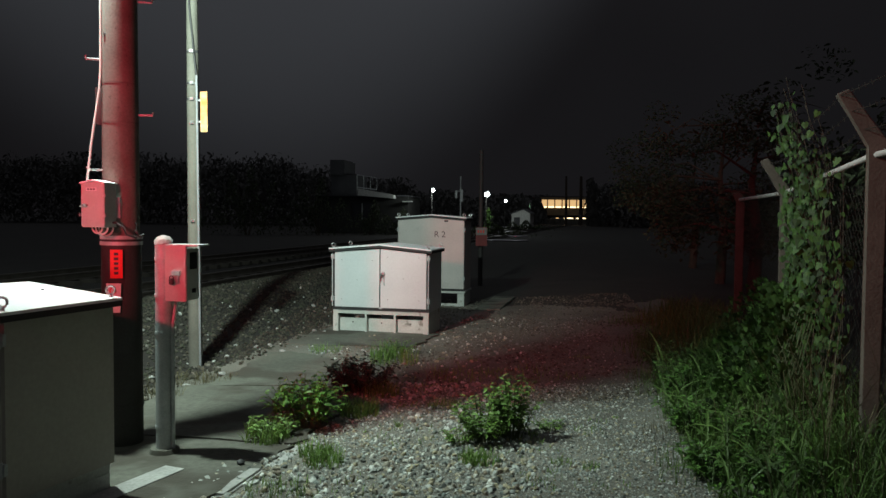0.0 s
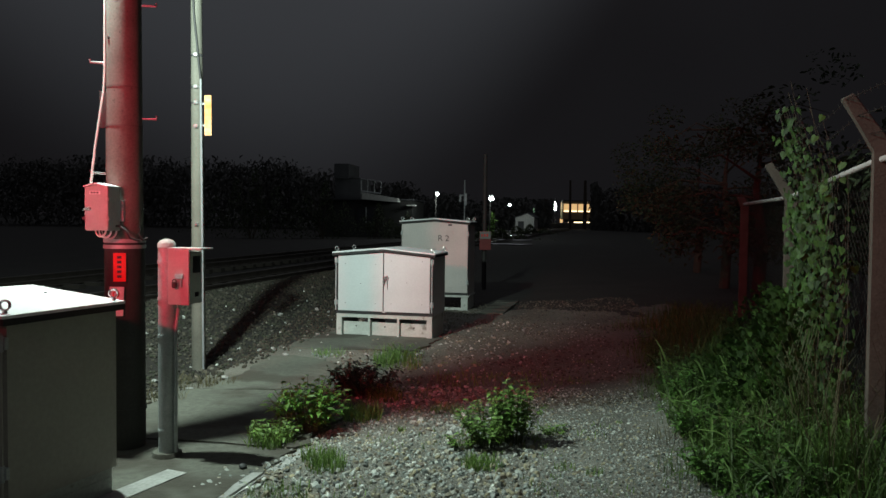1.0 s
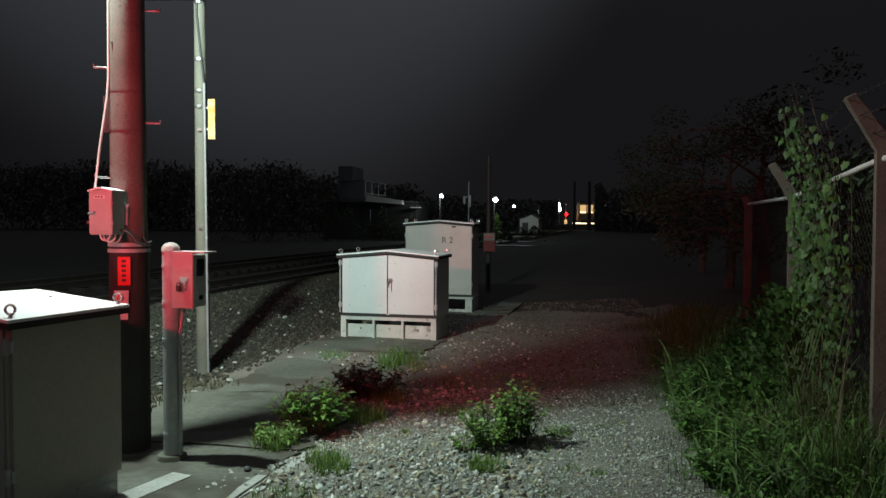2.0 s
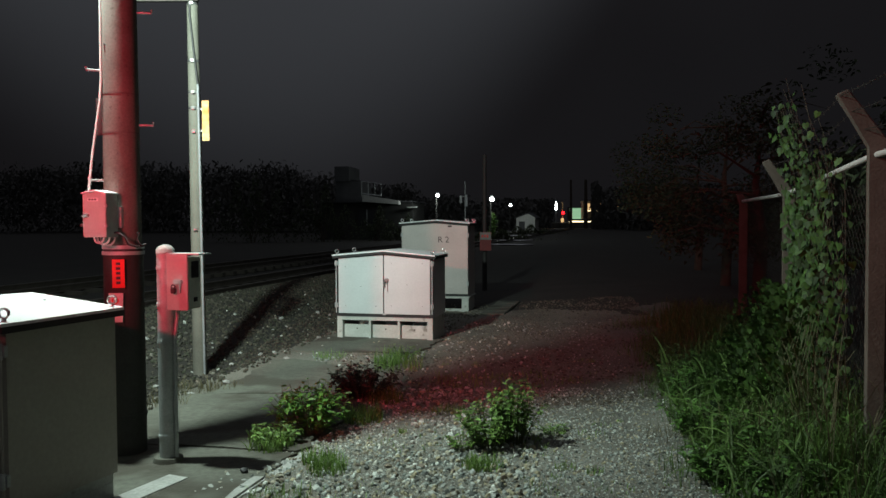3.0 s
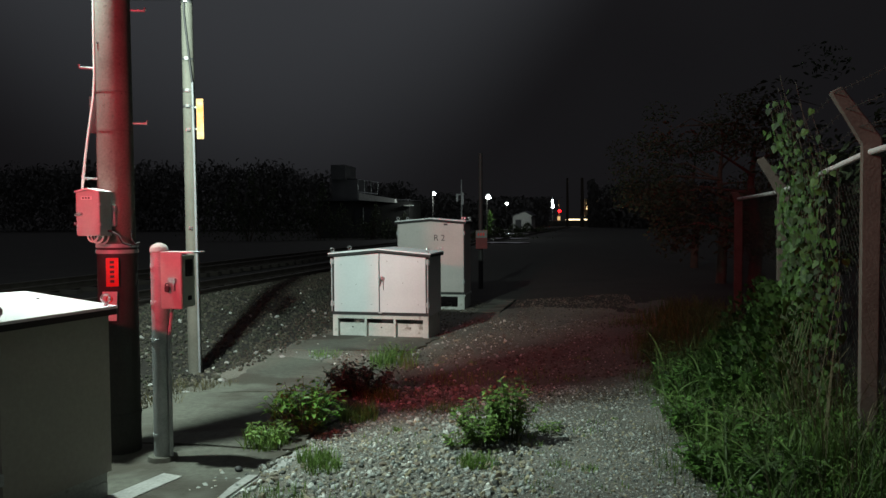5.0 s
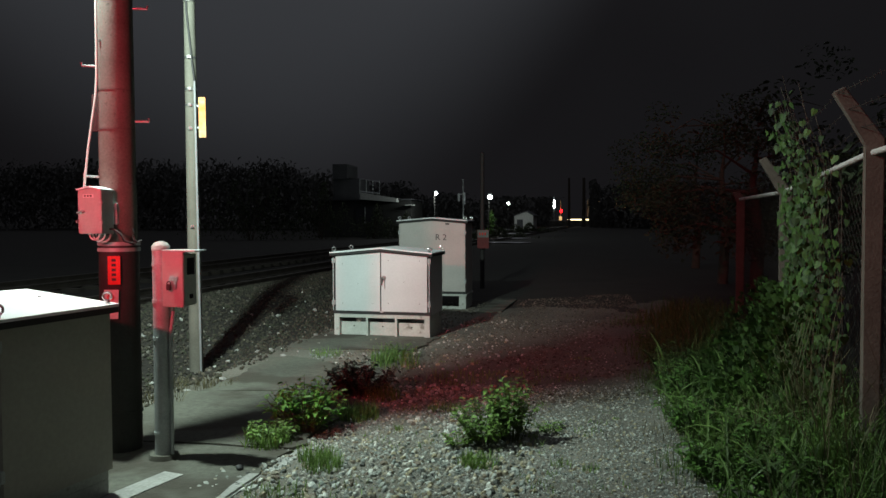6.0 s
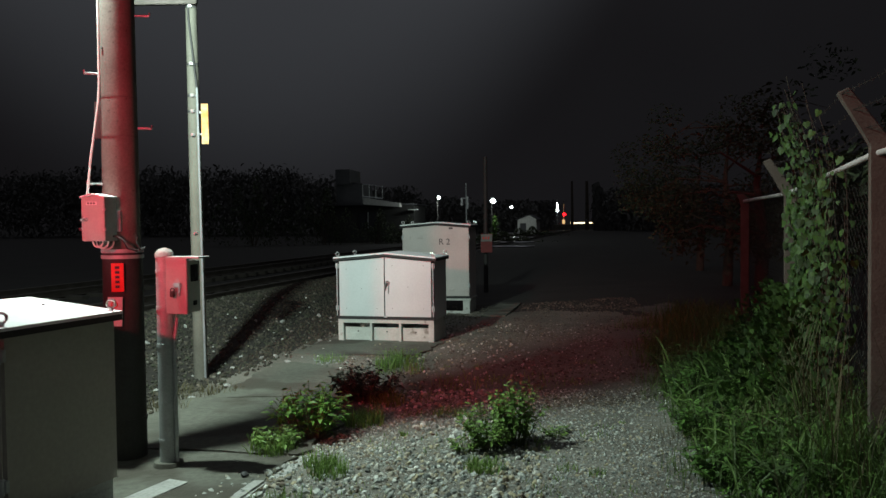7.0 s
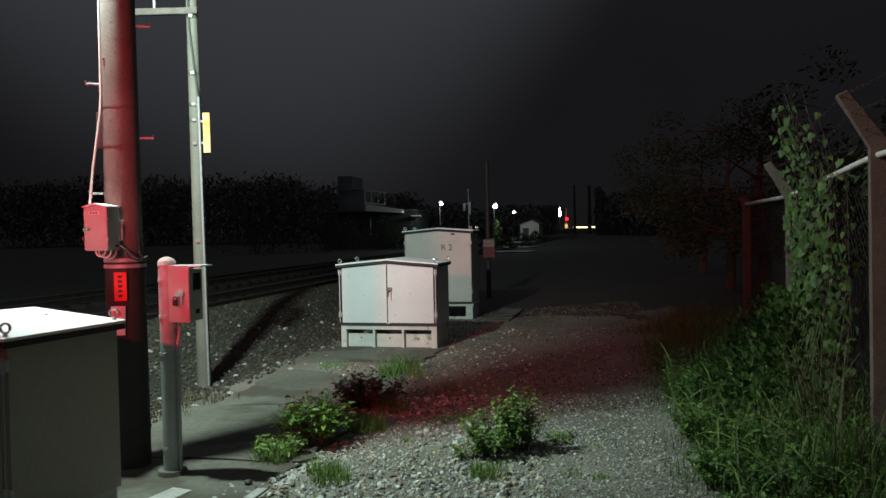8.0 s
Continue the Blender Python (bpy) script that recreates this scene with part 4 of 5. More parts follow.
def build_long_blades():
    # broad arching grass leaves over the verge, dry stalks by the fence
    bm, dry = B(), B()
    for k in range(310):
        old = k >= 200
        y = rnd.uniform(3.7, 5.6) if old else 3.9 + 3.4 * rnd.random() ** 1.3
        x = (2.05 + 0.2 * (y - 4) + rnd.random() * 0.5) if old else 1.5 + 0.17 * (y - 4.3) + rnd.random() * 1.0
        a = rnd.uniform(0, 6.3)
        L = rnd.uniform(0.7, 1.25) if old else rnd.uniform(0.35, 0.7)
        w = 0.0022 if old else rnd.uniform(0.006, 0.013)
        droop = rnd.uniform(0.1, 0.45) if old else rnd.uniform(0.5, 1.15)
        d, side = Vector((math.cos(a), math.sin(a), 0)), Vector((-math.sin(a), math.cos(a), 0))
        p, pitch = Vector((x, y, height(x, y) - 0.01)), rnd.uniform(1.1, 1.5)
        t = dry if old else bm
        row = []
        for j in range(7):
            ww = w * (0.6 if j == 0 else 1.0 if j < 4 else (6.15 - j) / 2.6)
            row.append((t.verts.new(p - side * ww + Vector((0, 0, ww * 0.5))), t.verts.new(p), t.verts.new(p + side * ww + Vector((0, 0, ww * 0.5)))))
            p = p + (d * math.cos(pitch) + Vector((0, 0, math.sin(pitch)))) * (L / 6)
            pitch -= droop * 0.42
        for r0, r1 in zip(row, row[1:]):
            for q in (0, 1):
                t.faces.new((r0[q], r0[q + 1], r1[q + 1], r1[q]))
    single("long_grass", bm, M_GRASS, "long arching green grass leaves over the verge", "grass", kind="stuff")
    single("dry_stalks", dry, M_STRAW, "tall thin dry stalks beside the fence", "grass", kind="stuff")


build_long_blades()


def build_verge_leaves():
    mats = []
    for _ in range(8200):
        y = 3.5 + 6.6 * rnd.random() ** 1.2
        edge = 1.55 + 0.17 * (y - 4.3)
        u = rnd.random()
        x = edge + u * 1.25
        z = height(x, y) + rnd.random() ** 0.7 * (0.10 + 0.42 * u) * (0.6 + 0.7 * abs(noise.noise((x * 2.5, y * 2.5, 5))))
        mats.append(turned((x, y, z), rnd.uniform(0.03, 0.07), rnd.uniform(-0.6, 0.5), rnd.uniform(-0.5, 0.5), rnd.uniform(0, 6.3)))
    ob = mesh_object("verge_weeds", scatter("verge_weeds", *LEAF_OVAL, mats), M_WEED)
    tagged(ob, "broad-leaved green weeds among the verge grass", "weeds", kind="stuff")


build_verge_leaves()
for wx, wy, wt, ww in ((1.64, 4.72, 0.26, 0.26), (1.86, 5.55, 0.36, 0.34), (2.1, 6.5, 0.42, 0.36), (2.1, 4.95, 0.40, 0.36), (1.95, 4.35, 0.34, 0.3), (2.35, 7.4, 0.42, 0.4)):
    build_bush("leafy green weed in the verge grass", wx, wy, 44, wt, ww, 0.055, 10, M_WEED)


def fence_point(y):
    for a, b, za, zb in zip(FENCE, FENCE[1:], RAILZ, RAILZ[1:]):
        if a.y <= y <= b.y:
            u = (y - a.y) / (b.y - a.y)
            return a.x + (b.x - a.x) * u, za + (zb - za) * u
    return FENCE[-1].x, RAILZ[-1]


def build_ivy():
    rnd.seed(21)
    ob = thing("ivy", pose(0, 0, 0), "heart-leaved green climber hanging over the fence", "climbing plant")
    mats, stems = [], B()
    for k in range(84):
        y = min(rnd.gauss(6.22, 0.22) if k < 40 else rnd.gauss(5.85, 0.3) if k < 70 else rnd.uniform(5.0, 6.2), 6.32)
        fx, fz = fence_point(min(max(y, 1.3), 15))
        top = fz + (rnd.uniform(0.0, 0.75) if rnd.random() < 0.6 and 5.4 < y < 6.45 else rnd.uniform(-0.5, 0.05))
        pts = []
        n = 14
        for j in range(n + 1):
            u = j / n
            z = 0.1 + (top - 0.1) * u
            yy = y + 0.12 * math.sin(3 * u + k) + 0.05 * math.sin(9 * u + 2 * k)
            over = max(0, z - fz)
            pts.append((fence_point(yy)[0] - 0.05 - 0.35 * over + 0.03 * math.sin(5 * u + k), yy, z))
        tube(stems, pts, 0.0022, 5, False)
        for j in range(rnd.randint(14, 34)):
            u = rnd.random()
            i = min(int(u * n), n - 1)
            p = Vector(pts[i]).lerp(Vector(pts[i + 1]), u * n - i) + Vector((rnd.uniform(-0.10, 0.02), rnd.uniform(-0.07, 0.07), 0))
            if abs(p.y - 7.0) < 0.28 and p.z < 1.95:
                p.x += 0.22
            s = rnd.uniform(0.028, 0.068)
            mats.append(turned(p, s, rnd.uniform(-1.9, -1.0), rnd.uniform(-0.5, 0.5), -1.2 + rnd.uniform(-0.8, 0.8)))
    part("stalk", stems, M_BARK, ob)
    mesh_object("foliage", scatter("foliage", *LEAF_HEART, mats), M_IVY, ob)
    # bushy foot of the climber
    ob2 = thing("fence_shrub", pose(0, 0, 0), "leafy green shrub at the fence's foot", "shrub")
    mats = []
    for _ in range(2600):
        y = rnd.gauss(6.5, 0.55)
        z = rnd.random() ** 1.3 * 0.95
        x = fence_point(y)[0] - 0.06 - rnd.random() * (0.95 - 0.9 * z)
        mats.append(turned((x, y, z + 0.08), rnd.uniform(0.03, 0.07), rnd.uniform(-1.4, -0.2), rnd.uniform(-0.5, 0.5), -1.0 + rnd.uniform(-1.2, 1.2)))
    mesh_object("foliage", scatter("foliage", *LEAF_HEART, mats), M_IVY, ob2)
    bm = B()
    for k in range(24):
        y = rnd.gauss(6.0, 0.4)
        x = fence_point(y)[0] - 0.1
        tube(bm, [(x, y, 0), (x - 0.15, y + 0.05, 0.45), (x - 0.05, y, 0.95)], [0.008, 0.006, 0.003], 6, False)
    part("stalk", bm, M_STEM, ob2)


build_ivy()


def build_tree(x, y, tall, wide, n, label):
    rnd.seed(int(y * 10))
    ob = thing("tree", pose(x, y, 0), label, "tree", "trees behind the fence")
    bm = B()
    tube(bm, [(0, 0, -0.3), (0.1, 0.05, tall * 0.3), (0.0, 0.1, tall * 0.5), (0.05, 0, tall * 0.68)], [0.13, 0.1, 0.06, 0.01], 10)
    ends = []
    for k in range(13):
        a = rnd.uniform(0, 6.3)
        z0 = tall * rnd.uniform(0.25, 0.75)
        r = wide * rnd.uniform(0.5, 1.0)
        e = Vector((math.cos(a) * r, math.sin(a) * r, z0 + rnd.uniform(-0.2, 0.35) * wide))
        tube(bm, [(0.04, 0.05, z0), e * 0.5 + Vector((0, 0, z0 * 0.5 + 0.15)), e * 0.92], [0.03, 0.014, 0.003], 6)
        ends.append(e)
    part("trunk", bm, M_BARK, ob)
    mats = leaf_mats(n // 8, (0.05, 0, tall * 0.7), (0.6, 0.6, 0.4), 0.10, 0.9)
    for e in ends:
        for _ in range(3):
            c = e * rnd.uniform(0.55, 1.05) + Vector((rnd.uniform(-0.3, 0.3), rnd.uniform(-0.3, 0.3), rnd.uniform(-0.3, 0.4)))
            c.z = max(c.z, 1.2)
            mats += leaf_mats(n // 39, c, (0.45, 0.45, 0.32), 0.10, 0.9)
    mesh_object("crown", scatter("crown", *LEAF_OVAL, mats), M_TREELEAF, ob)


for tx, ty, tt, tw in ((5.6, 7.2, 3.6, 1.6), (6.1, 9.8, 4.2, 1.8), (5.3, 13.0, 4.4, 2.0), (6.4, 17.5, 5.0, 2.4), (7.6, 23.0, 5.2, 2.6)):
    build_tree(tx, ty, tt, tw, 3600, "dark leafy tree leaning over the fence")


# ---- the track and what lies beyond ----
def build_track():
    for off in (-3.6, -4.67, -7.4, -8.47):
        c = Vector((-2.35, 8.0, 0)) + ASIDE * off
        prof = [(-0.065, 0.0), (0.065, 0.0), (0.065, 0.015), (0.012, 0.03), (0.012, 0.11), (0.034, 0.12), (0.034, 0.15), (-0.034, 0.15), (-0.034, 0.12), (-0.012, 0.11), (-0.012, 0.03), (-0.065, 0.015)]
        bm = prism(B(), prof, -6, 130)
        single("rail", bm, M_RAIL, "polished steel railway rail", "rail", "rails of the track", "structure", pose(c.x, c.y, 0.13, 0, 0, -TURN))
    for t_off in (-4.135, -7.935):
        track = thing("sleepers", pose(0, 0, 0), "dark weathered timber sleepers under the rails", "sleeper", kind="structure")
        me = None
        for k in range(40):
            c = Vector((-2.35, 8.0, 0)) + ASIDE * t_off + ALONG * (-3 + 0.65 * k)
            if me is None:
                me = mesh_of(box(B(), -1.0, -0.1, 0, 1.0, 0.1, 0.12, 0.01), "sleeper", M_SLEEPER)
            ob = new("sleeper", me)
            ob.parent = track
            ob.matrix_world = pose(c.x, c.y, 0.02, 0, 0, -TURN)
    # cable trough lids beside the tall cabinet
    tr = thing("cable_trough", pose(0.62, 13.0, 0, 0, 0, -TURN), "row of flat concrete cable trough lids", "cable trough", kind="structure")
    for k in range(5):
        part("lid", box(B(), -0.02, 0.41 * k, -0.05, 0.40, 0.41 * k + 0.395, 0.03 + 0.006 * (k % 3), 0.006), M_SLAB, tr)


build_track()


def build_far_pole():
    ob = thing("utility_pole", pose(0.93, 17.6, 0), "distant dark utility pole with a red and white sign", "utility pole")
    part("shaft", tube(B(), [(0, 0, -0.2), (0, 0, 3.1)], [0.055, 0.045], 16), M_SLEEVE, ob)
    sign = part("sign", box(B(), -0.12, -0.17, 0.92, 0.14, -0.155, 1.34, 0.004), M_DULLRED, ob, "dull red and white sign plate")
    part("sign_top", box(B(), -0.115, -0.173, 1.17, 0.135, -0.17, 1.335, 0), M_DULLWHITE, sign)
    for k in range(3):
        part("mark", box(B(), -0.08 + 0.06 * k, -0.176, 1.22, -0.045 + 0.06 * k, -0.173, 1.28, 0), M_REDSIGN, sign)


build_far_pole()


def build_far_lamp(x, y, z, r, shown, label):
    ob = thing("platform_lamp", pose(x, y, 0), label, "street lamp", "far lamps")
    part("pole", tube(B(), [(-0.1, 0, 0), (-0.1, 0, z)], 0.045, 8), M_SLEEVE, ob)
    part("lamp_head", tube(B(), [(-0.15, -0.1, z + r * 0.9), (0.1, -0.1, z + r * 1.2)], r * 0.5, 10), M_GALV, ob)
    bm = B()
    bmesh.ops.create_uvsphere(bm, u_segments=14, v_segments=8, radius=r, matrix=pose(0, 0, z, 0, 0, 0) @ Matrix.Diagonal((1, 0.6, 0.85, 1)))
    part("lamp_glass", bm, M_LED, ob, "glaring white lamp glass")


build_far_lamp(-0.5, 64.3, 3.72, 0.14, 1, "glaring white lamp on a slim post")
build_far_lamp(3.9, 62.3, 3.35, 0.2, 1, "bright white lamp above a shrub")
build_far_lamp(8.0, 92.3, 3.45, 0.17, 1, "small white lamp by a shed")


def build_house():
    # house with a roof terrace, far behind the track
    ob = thing("house", pose(-6.6, 66, 0, 0, 0, -8), "two-storey house coloured near-black as unlit, with a roof terrace rail", "house")
    # wall and upper storey coloured near-black in place of night shade
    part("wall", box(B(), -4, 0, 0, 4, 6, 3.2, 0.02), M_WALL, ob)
    # slanting lit parapet with a mesh screen behind it, a lit ledge below
    part("parapet", prism(B(), [(-0.15, 3.25), (2.95, 3.0), (2.95, 3.32), (-0.15, 3.82)], -1.0, 0.1), M_LINE, ob, "pale terrace parapet")
    part("ledge", box(B(), 3.6, -0.6, 2.72, 4.4, 0.0, 2.80, 0.01), M_LINE, ob, "narrow pale ledge")
    part("roof", prism(B(), [(-4.4, 3.2), (4.4, 3.2), (4.0, 3.3), (-4.0, 3.3)], -0.3, 6.3), M_TILEROOF, ob)
    part("upper_wall", box(B(), -3.2, 1.5, 3.3, -0.9, 5.5, 5.1, 0.02), M_TILEROOF, ob)
    part("gable_wall", box(B(), -3.2, 1.2, 5.1, -1.9, 5.0, 6.4, 0.02), M_TILEROOF, ob)
    for k in range(4):
        part("screen_post", tube(B(), [(-0.3 + 0.57 * k, -0.6, 3.7), (-0.3 + 0.57 * k, -0.6, 5.0 - 0.08 * k)], 0.025, 6), M_GALV, ob)
    part("screen_rail", tube(B(), [(-0.3, -0.6, 5.0), (1.41, -0.6, 4.76)], 0.025, 6), M_GALV, ob)
    part("screen_rail", tube(B(), [(-0.3, -0.6, 3.95), (1.41, -0.6, 3.75)], 0.05, 6), M_GALV, ob)
    win = part("window", box(B(), -0.8, -0.06, 1.2, 0.9, 0.02, 2.6, 0.02), M_GLASSDARK, ob)
    part("window_frame", box(B(), -0.02, -0.09, 1.2, 0.04, -0.02, 2.6, 0.005), M_GALV, win)
    shed = thing("shed", pose(9.6, 90, 0, 0, 0, -15), "small white gabled shed lit by a lamp", "shed")
    part("wall", prism(B(), [(-1.1, 0), (1.1, 0), (1.1, 1.95), (0.3, 2.4), (-1.1, 1.95)], 0, 3), M_LINE, shed)
    part("roof", prism(B(), [(-1.3, 1.85), (0.3, 2.42), (1.3, 1.85), (1.3, 1.95), (0.3, 2.52), (-1.3, 1.95)], -0.2, 3.2), M_TILEROOF, shed)
    part("door", box(B(), -0.8, -0.05, 0, -0.1, 0.02, 1.5, 0.01), M_TILEROOF, shed)


build_house()


def build_far_details():
    # shrub under the bright lamp, hedge before the shed, slim pole with fittings
    def mound(name, x, y, w, h, n, material, label):
        ob = thing(name, pose(x, y, 0), label, "shrub", "far shrubs")
        bm = B()
        for k in range(6):
            tube(bm, [(rnd.uniform(-0.2, 0.2), 0, 0), (rnd.uniform(-w, w) * 0.6, 0, h * 0.8)], [0.04, 0.01], 5)
        part("stalk", bm, M_BARK, ob)
        mats = []
        for _ in range(n):
            px = rnd.gauss(0, w * 0.5)
            top = h * (1 - 0.5 * min(1, abs(px) / w)) * (0.8 + 0.3 * math.sin(px * 4))
            mats.append(turned((px, rnd.uniform(-0.5, 0.5), top * rnd.random() ** 0.7), rnd.uniform(0.12, 0.28), rnd.uniform(-1.5, 0), rnd.uniform(-0.6, 0.6), rnd.uniform(0, 6.3)))
        mesh_object("foliage", scatter("foliage", *LEAF_OVAL, mats), material, ob)
    mound("shrub", 4.0, 63.0, 0.3, 2.9, 500, M_WEED, "narrow green climber below a white lamp")
    for hx, hy, hw, hh, hn in ((-9.5, 60.0, 2.6, 4.6, 1500), (-5.4, 61.5, 1.3, 3.1, 700), (-14.5, 58.0, 3.6, 5.2, 1900), (-3.2, 62.5, 1.8, 2.3, 700)):
        mound("shrub", hx, hy, hw, hh, hn, M_TREELEAF, "dark tall shrub before a house")
    mound("hedge", 9.2, 84.0, 2.6, 1.25, 1500, M_TREELEAF, "dark low hedge before a shed")
    mound("hedge", 4.0, 58.0, 2.4, 1.0, 1200, M_TREELEAF, "dark low hedge below a lamp")
    ob = thing("utility_pole", pose(1.95, 70, 0), "far slim pole with bright fittings", "utility pole")
    part("shaft", tube(B(), [(0, 0, 0), (0, 0, 5.2)], 0.06, 8), M_GALV, ob)
    part("fitting", box(B(), -0.5, -0.1, 3.2, -0.3, 0.1, 3.9, 0.03), M_GALV, ob)
    part("fitting", box(B(), 0.05, -0.15, 2.9, 0.2, 0.05, 4.0, 0.03), M_CABINET, ob)
    part("cross_bar", box(B(), -0.5, -0.03, 3.8, 0.2, 0.03, 3.87, 0.005), M_GALV, ob)


build_far_details()


def build_far_rails():
    # rails of the line that swings across the view, with round worn heads that catch the lamps
    for y in (46.0, 56.0, 73.0, 104.0):
        x0, x1 = 0.052 * y, 0.115 * y
        pts = [(x0 + (x1 - x0) * k / 12, y + 0.35 * math.sin(0.5 * k), 0.15) for k in range(13)]
        bm = tube(B(), pts, 0.055, 10)
        for k in range(12):
            q = Vector(pts[k])
            box(bm, q.x - 0.02, q.y - 0.02, -0.05, q.x + 0.25, q.y + 0.02, 0.12, 0)
        single("rail", bm, M_RAILHEAD, "polished rail of the far curving track", "rail", "far rails", "structure")


build_far_rails()


def build_woods():
    mats = []
    ridge = []
    for k in range(1300):
        x = rnd.uniform(-75, 95)
        y = 105 + rnd.uniform(0, 25) + 0.1 * abs(x)
        top = 5.5 + 3.5 * math.sin(x * 0.09 + 1) + 2.5 * math.sin(x * 0.23) + 0.05 * abs(x)
        if x < 22:
            top = 4.0 + 5.5 * min(1.0, max(0.0, (3.0 - x) / 29.0)) ** 0.9 + 0.8 * math.sin(x * 0.7) + 0.5 * math.sin(x * 1.9)
        if 12 < x < 42:
            if x < 26.5 and y < 170:
                y += 75
            top = 7
        for _ in range(55):
            mats.append(turned((x + rnd.gauss(0, 1.2), y + rnd.gauss(0, 1), top * rnd.random() ** 0.6), rnd.uniform(0.45, 1.0), rnd.uniform(-1.6, 0), rnd.uniform(-0.6, 0.6), rnd.uniform(0, 6.3)))
    for k in range(5200):
        if k < 1400:
            x, y = rnd.uniform(16.6, 20.3), 146 + rnd.uniform(-1, 1)
            top = 4.2 + 1.2 * math.sin(x * 2.1) + 0.5 * math.sin(x * 5)
        else:
            x, y = 25.3 + 32 * rnd.random() ** 1.6, 128 + rnd.uniform(-2, 4)
            top = 6.0 + 1.5 * math.sin(x * 0.8) + 0.8 * math.sin(x * 2.3)
        mats.append(turned((x, y, top * rnd.random() ** 0.8), rnd.uniform(0.5, 1.0), rnd.uniform(-1.6, -1.0), rnd.uniform(-0.6, 0.6), rnd.uniform(-1, 1)))
    ob = mesh_object("far_woods", scatter("far_woods", *LEAF_OVAL, mats), M_HAZY_WOODS)
    tagged(ob, "far tree line, greyed for haze, against the night sky", "woods", kind="stuff")


build_woods()


def build_crossing():
    bank = box(B(), -8, 148, -0.5, 70, 175, 1.15, 0.05)
    single("railway_bank", bank, M_GROUND, "low bank that carries the far line", "bank", kind="structure")
    # dark tree trunks before the far line
    for x, y, w in ((23.15, 140, 0.30), (25.85, 140, 0.42)):
        single("bare_tree", tube(B(), [(0, 0, -0.2), (0.05, 0, 3.5), (0, 0, 9)], [w, w * 0.8, w * 0.6], 10), M_BARK, "dark bare trunk before the far line", "tree", "far trunks", m=pose(x, y, 0))
    sig = thing("crossing_signal", pose(24.1, 156, 1.15), "far crossing mast with a lit red lamp", "signal")
    part("mast", tube(B(), [(0, 0, 0), (0, 0, 4.2)], 0.09, 8), M_YELLOW, sig)
    bm = B()
    bmesh.ops.create_uvsphere(bm, u_segments=12, v_segments=8, radius=0.30, matrix=pose(0.1, -0.2, 2.0))
    part("red_lamp", bm, M_REDGLOW, sig, "glowing red warning lamp")
    part("foot_lamp", box(B(), -0.3, -0.2, 0.1, 0.25, -0.1, 0.9, 0.02), M_WARMGLOW, sig)
    # self-glowing bar added in place of a strip of lit ground
    bar = thing("lit_edge_glow", pose(25.0, 153, 1.15), "low glowing bar in place of the warm-lit ground edge", "barrier")
    part("bar", box(B(), 0, 0, 0.1, 4.3, 0.1, 0.35, 0.02), M_WARMBRIGHT, bar)
    for k in range(3):
        part("post", box(B(), 0.3 + 1.7 * k, 0, 0, 0.45 + 1.7 * k, 0.1, 0.12, 0.01), M_GALV, bar)
    lit = thing("platform_lamp", pose(22.2, 152, 1.15), "slender white light on a far mast", "street lamp", "far lamps")
    part("pole", tube(B(), [(0, 0.1, 0), (0, 0.1, 5.0)], 0.06, 8), M_GALV, lit)
    part("lamp_glass", tube(B(), [(0.05, 0, 2.6), (0.05, 0, 3.4), (0.0, 0, 4.2)], [0.2, 0.16, 0.08], 10), M_LED, lit)
    spark = thing("platform_lamp", pose(31.6, 149, 0.0), "tiny far white light among the trees", "street lamp", "far lamps")
    part("pole", tube(B(), [(0, 0, 0), (0, 0, 4.7)], 0.05, 6), M_GALV, spark)
    part("lamp_glass", tube(B(), [(0, -0.2, 4.7), (0, -0.2, 4.95)], 0.13, 8), M_LED, spark)


build_crossing()


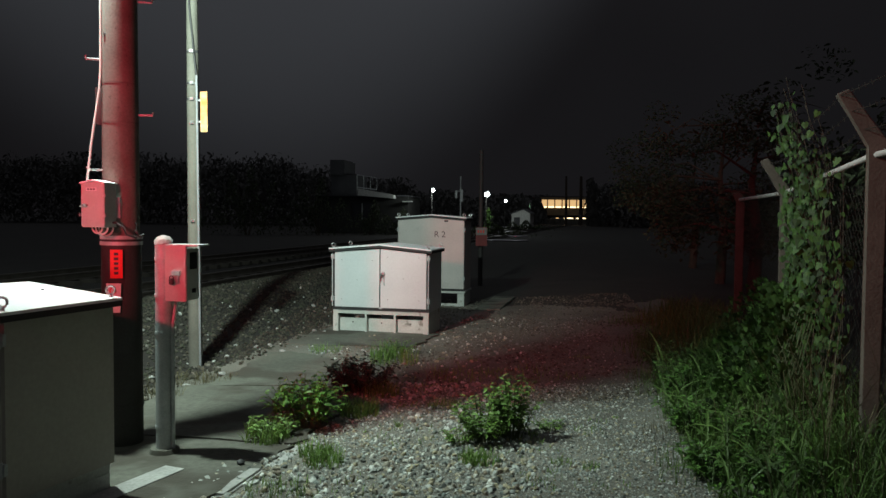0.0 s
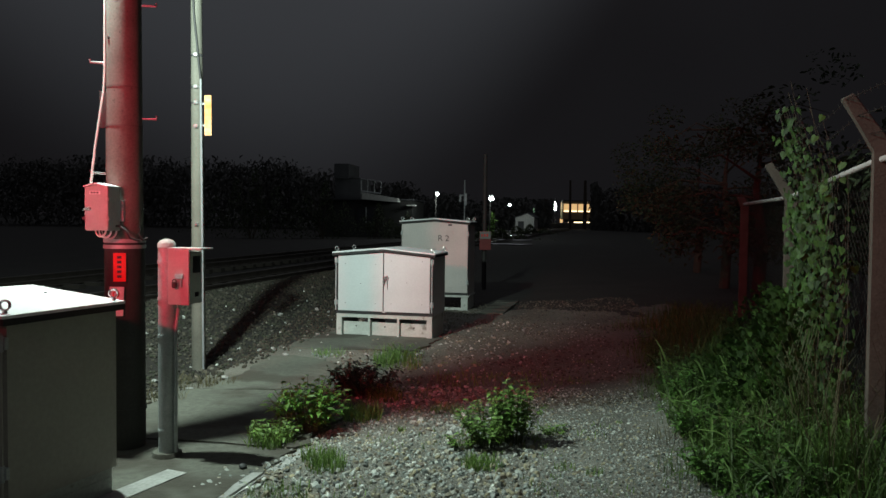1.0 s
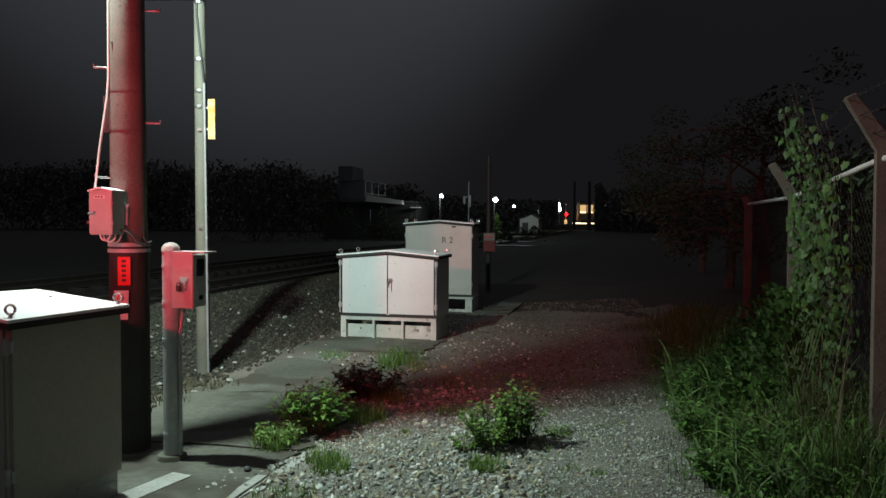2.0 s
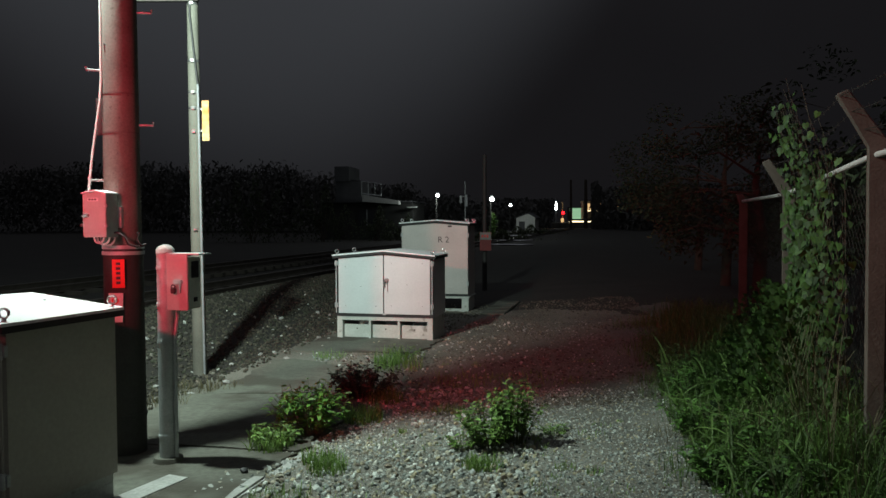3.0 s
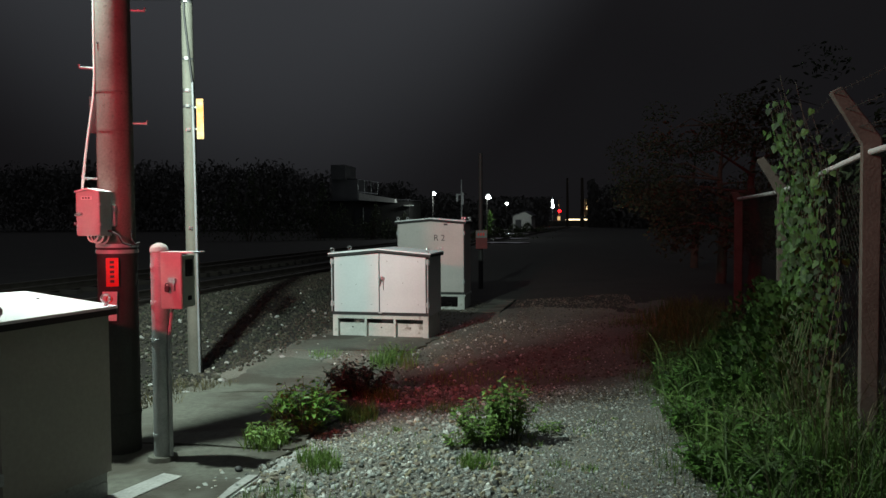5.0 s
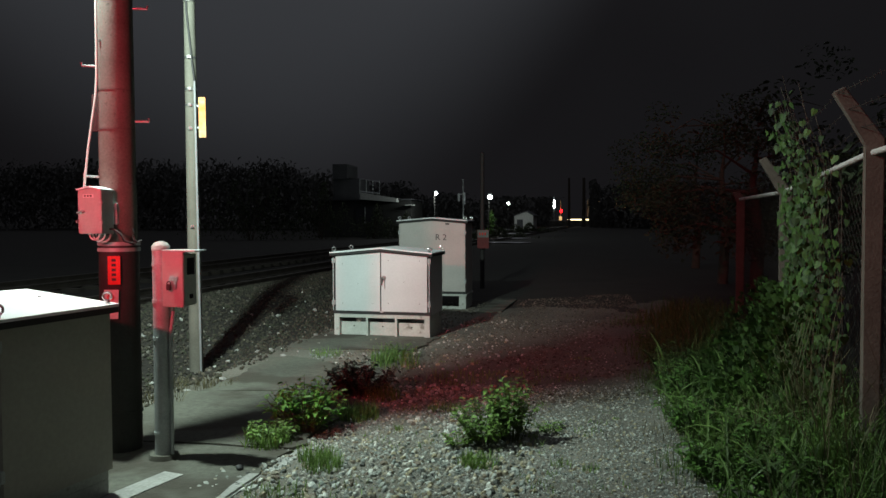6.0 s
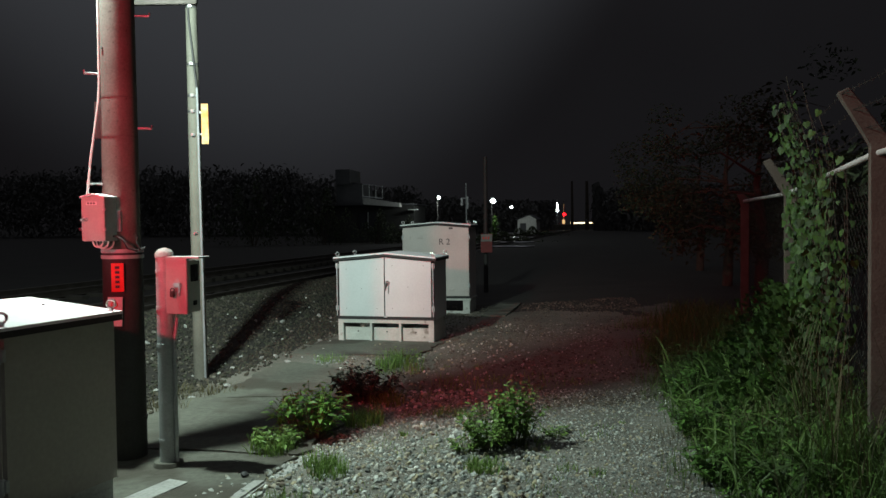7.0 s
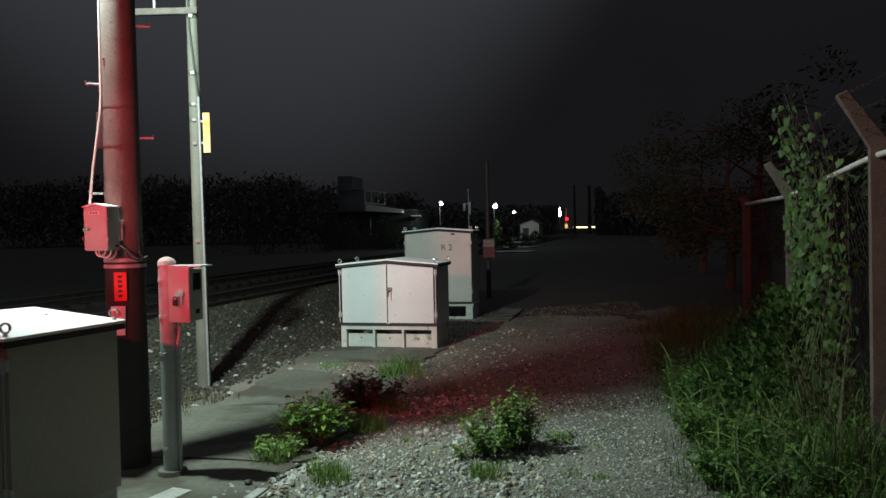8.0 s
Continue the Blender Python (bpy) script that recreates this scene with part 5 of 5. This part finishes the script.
def build_train():
    ob = thing("train_car", pose(21.6, 151, 1.15), "passenger train car with warm lit windows", "train")
    L = 19.0
    part("body", box(B(), 0, 0, 0.75, L, 2.6, 4.3, 0.1), M_TRAIN, ob)
    part("roof", box(B(), 0.1, 0.2, 4.3, L - 0.1, 2.4, 4.5, 0.05), M_TILEROOF, ob)
    part("underframe", box(B(), 0.6, 0.3, 0.3, L - 0.6, 2.2, 0.75, 0.03), M_TILEROOF, ob)
    n = 13
    for k in range(n):
        x = 0.25 + k * (L - 0.4) / n
        w = part("window", box(B(), x, -0.03, 2.2, x + 1.2, 0.04, 3.8, 0.02), M_WARMGLOW, ob, "warm lit window")
        part("tube_light", box(B(), x + 0.05, -0.05, 2.28, x + 1.15, -0.03, 2.48, 0.0), M_WARMBRIGHT, w)
        part("lower_panel", box(B(), x, -0.02, 1.0, x + 1.2, 0.02, 2.1, 0.0), M_TRAIN, ob)
    for k in range(4):
        part("wheel", tube(B(), [(2 + 5 * k, 0.3, 0.4), (2 + 5 * k, 0.45, 0.4)], 0.4, 14), M_SLEEVE, ob)
    return ob


train = build_train()


def build_van():
    ob = thing("van", pose(19.0, 160, 1.15), "dark van with a pale green glowing side panel", "van")
    part("body", box(B(), -1.5, 0, 0.5, 1.5, 1.8, 3.2, 0.1), M_SLEEVE, ob)
    part("side_panel", box(B(), -1.25, -0.04, 0.75, 1.25, 0.02, 3.0, 0.02), M_GREENGLOW, ob, "pale green glowing panel")
    for x in (-1.0, 1.0):
        part("wheel", tube(B(), [(x, -0.02, 0.35), (x, 0.2, 0.35)], 0.35, 14), M_RUBBER, ob)
    return ob


van = build_van()


def motions():
    walk(train, [(t, pose(x, 151, 1.15)) for t, x in ((0, 19.8), (0.5, 21.9), (1.0, 23.5), (1.7, 25.2), (2.8, 27.2), (3.7, 27.9), (4.7, 28.4), (6.0, 29.0), (6.5, 29.9), (8.0, 33.0))])
    walk(van, [(t, pose(x, 160, 1.15)) for t, x in ((0, 20.1), (2.5, 20.2), (2.75, 23.0), (2.95, 27.2), (3.4, 28.0), (3.7, 29.6), (4.2, 34.0), (8.0, 50.0))])


motions()
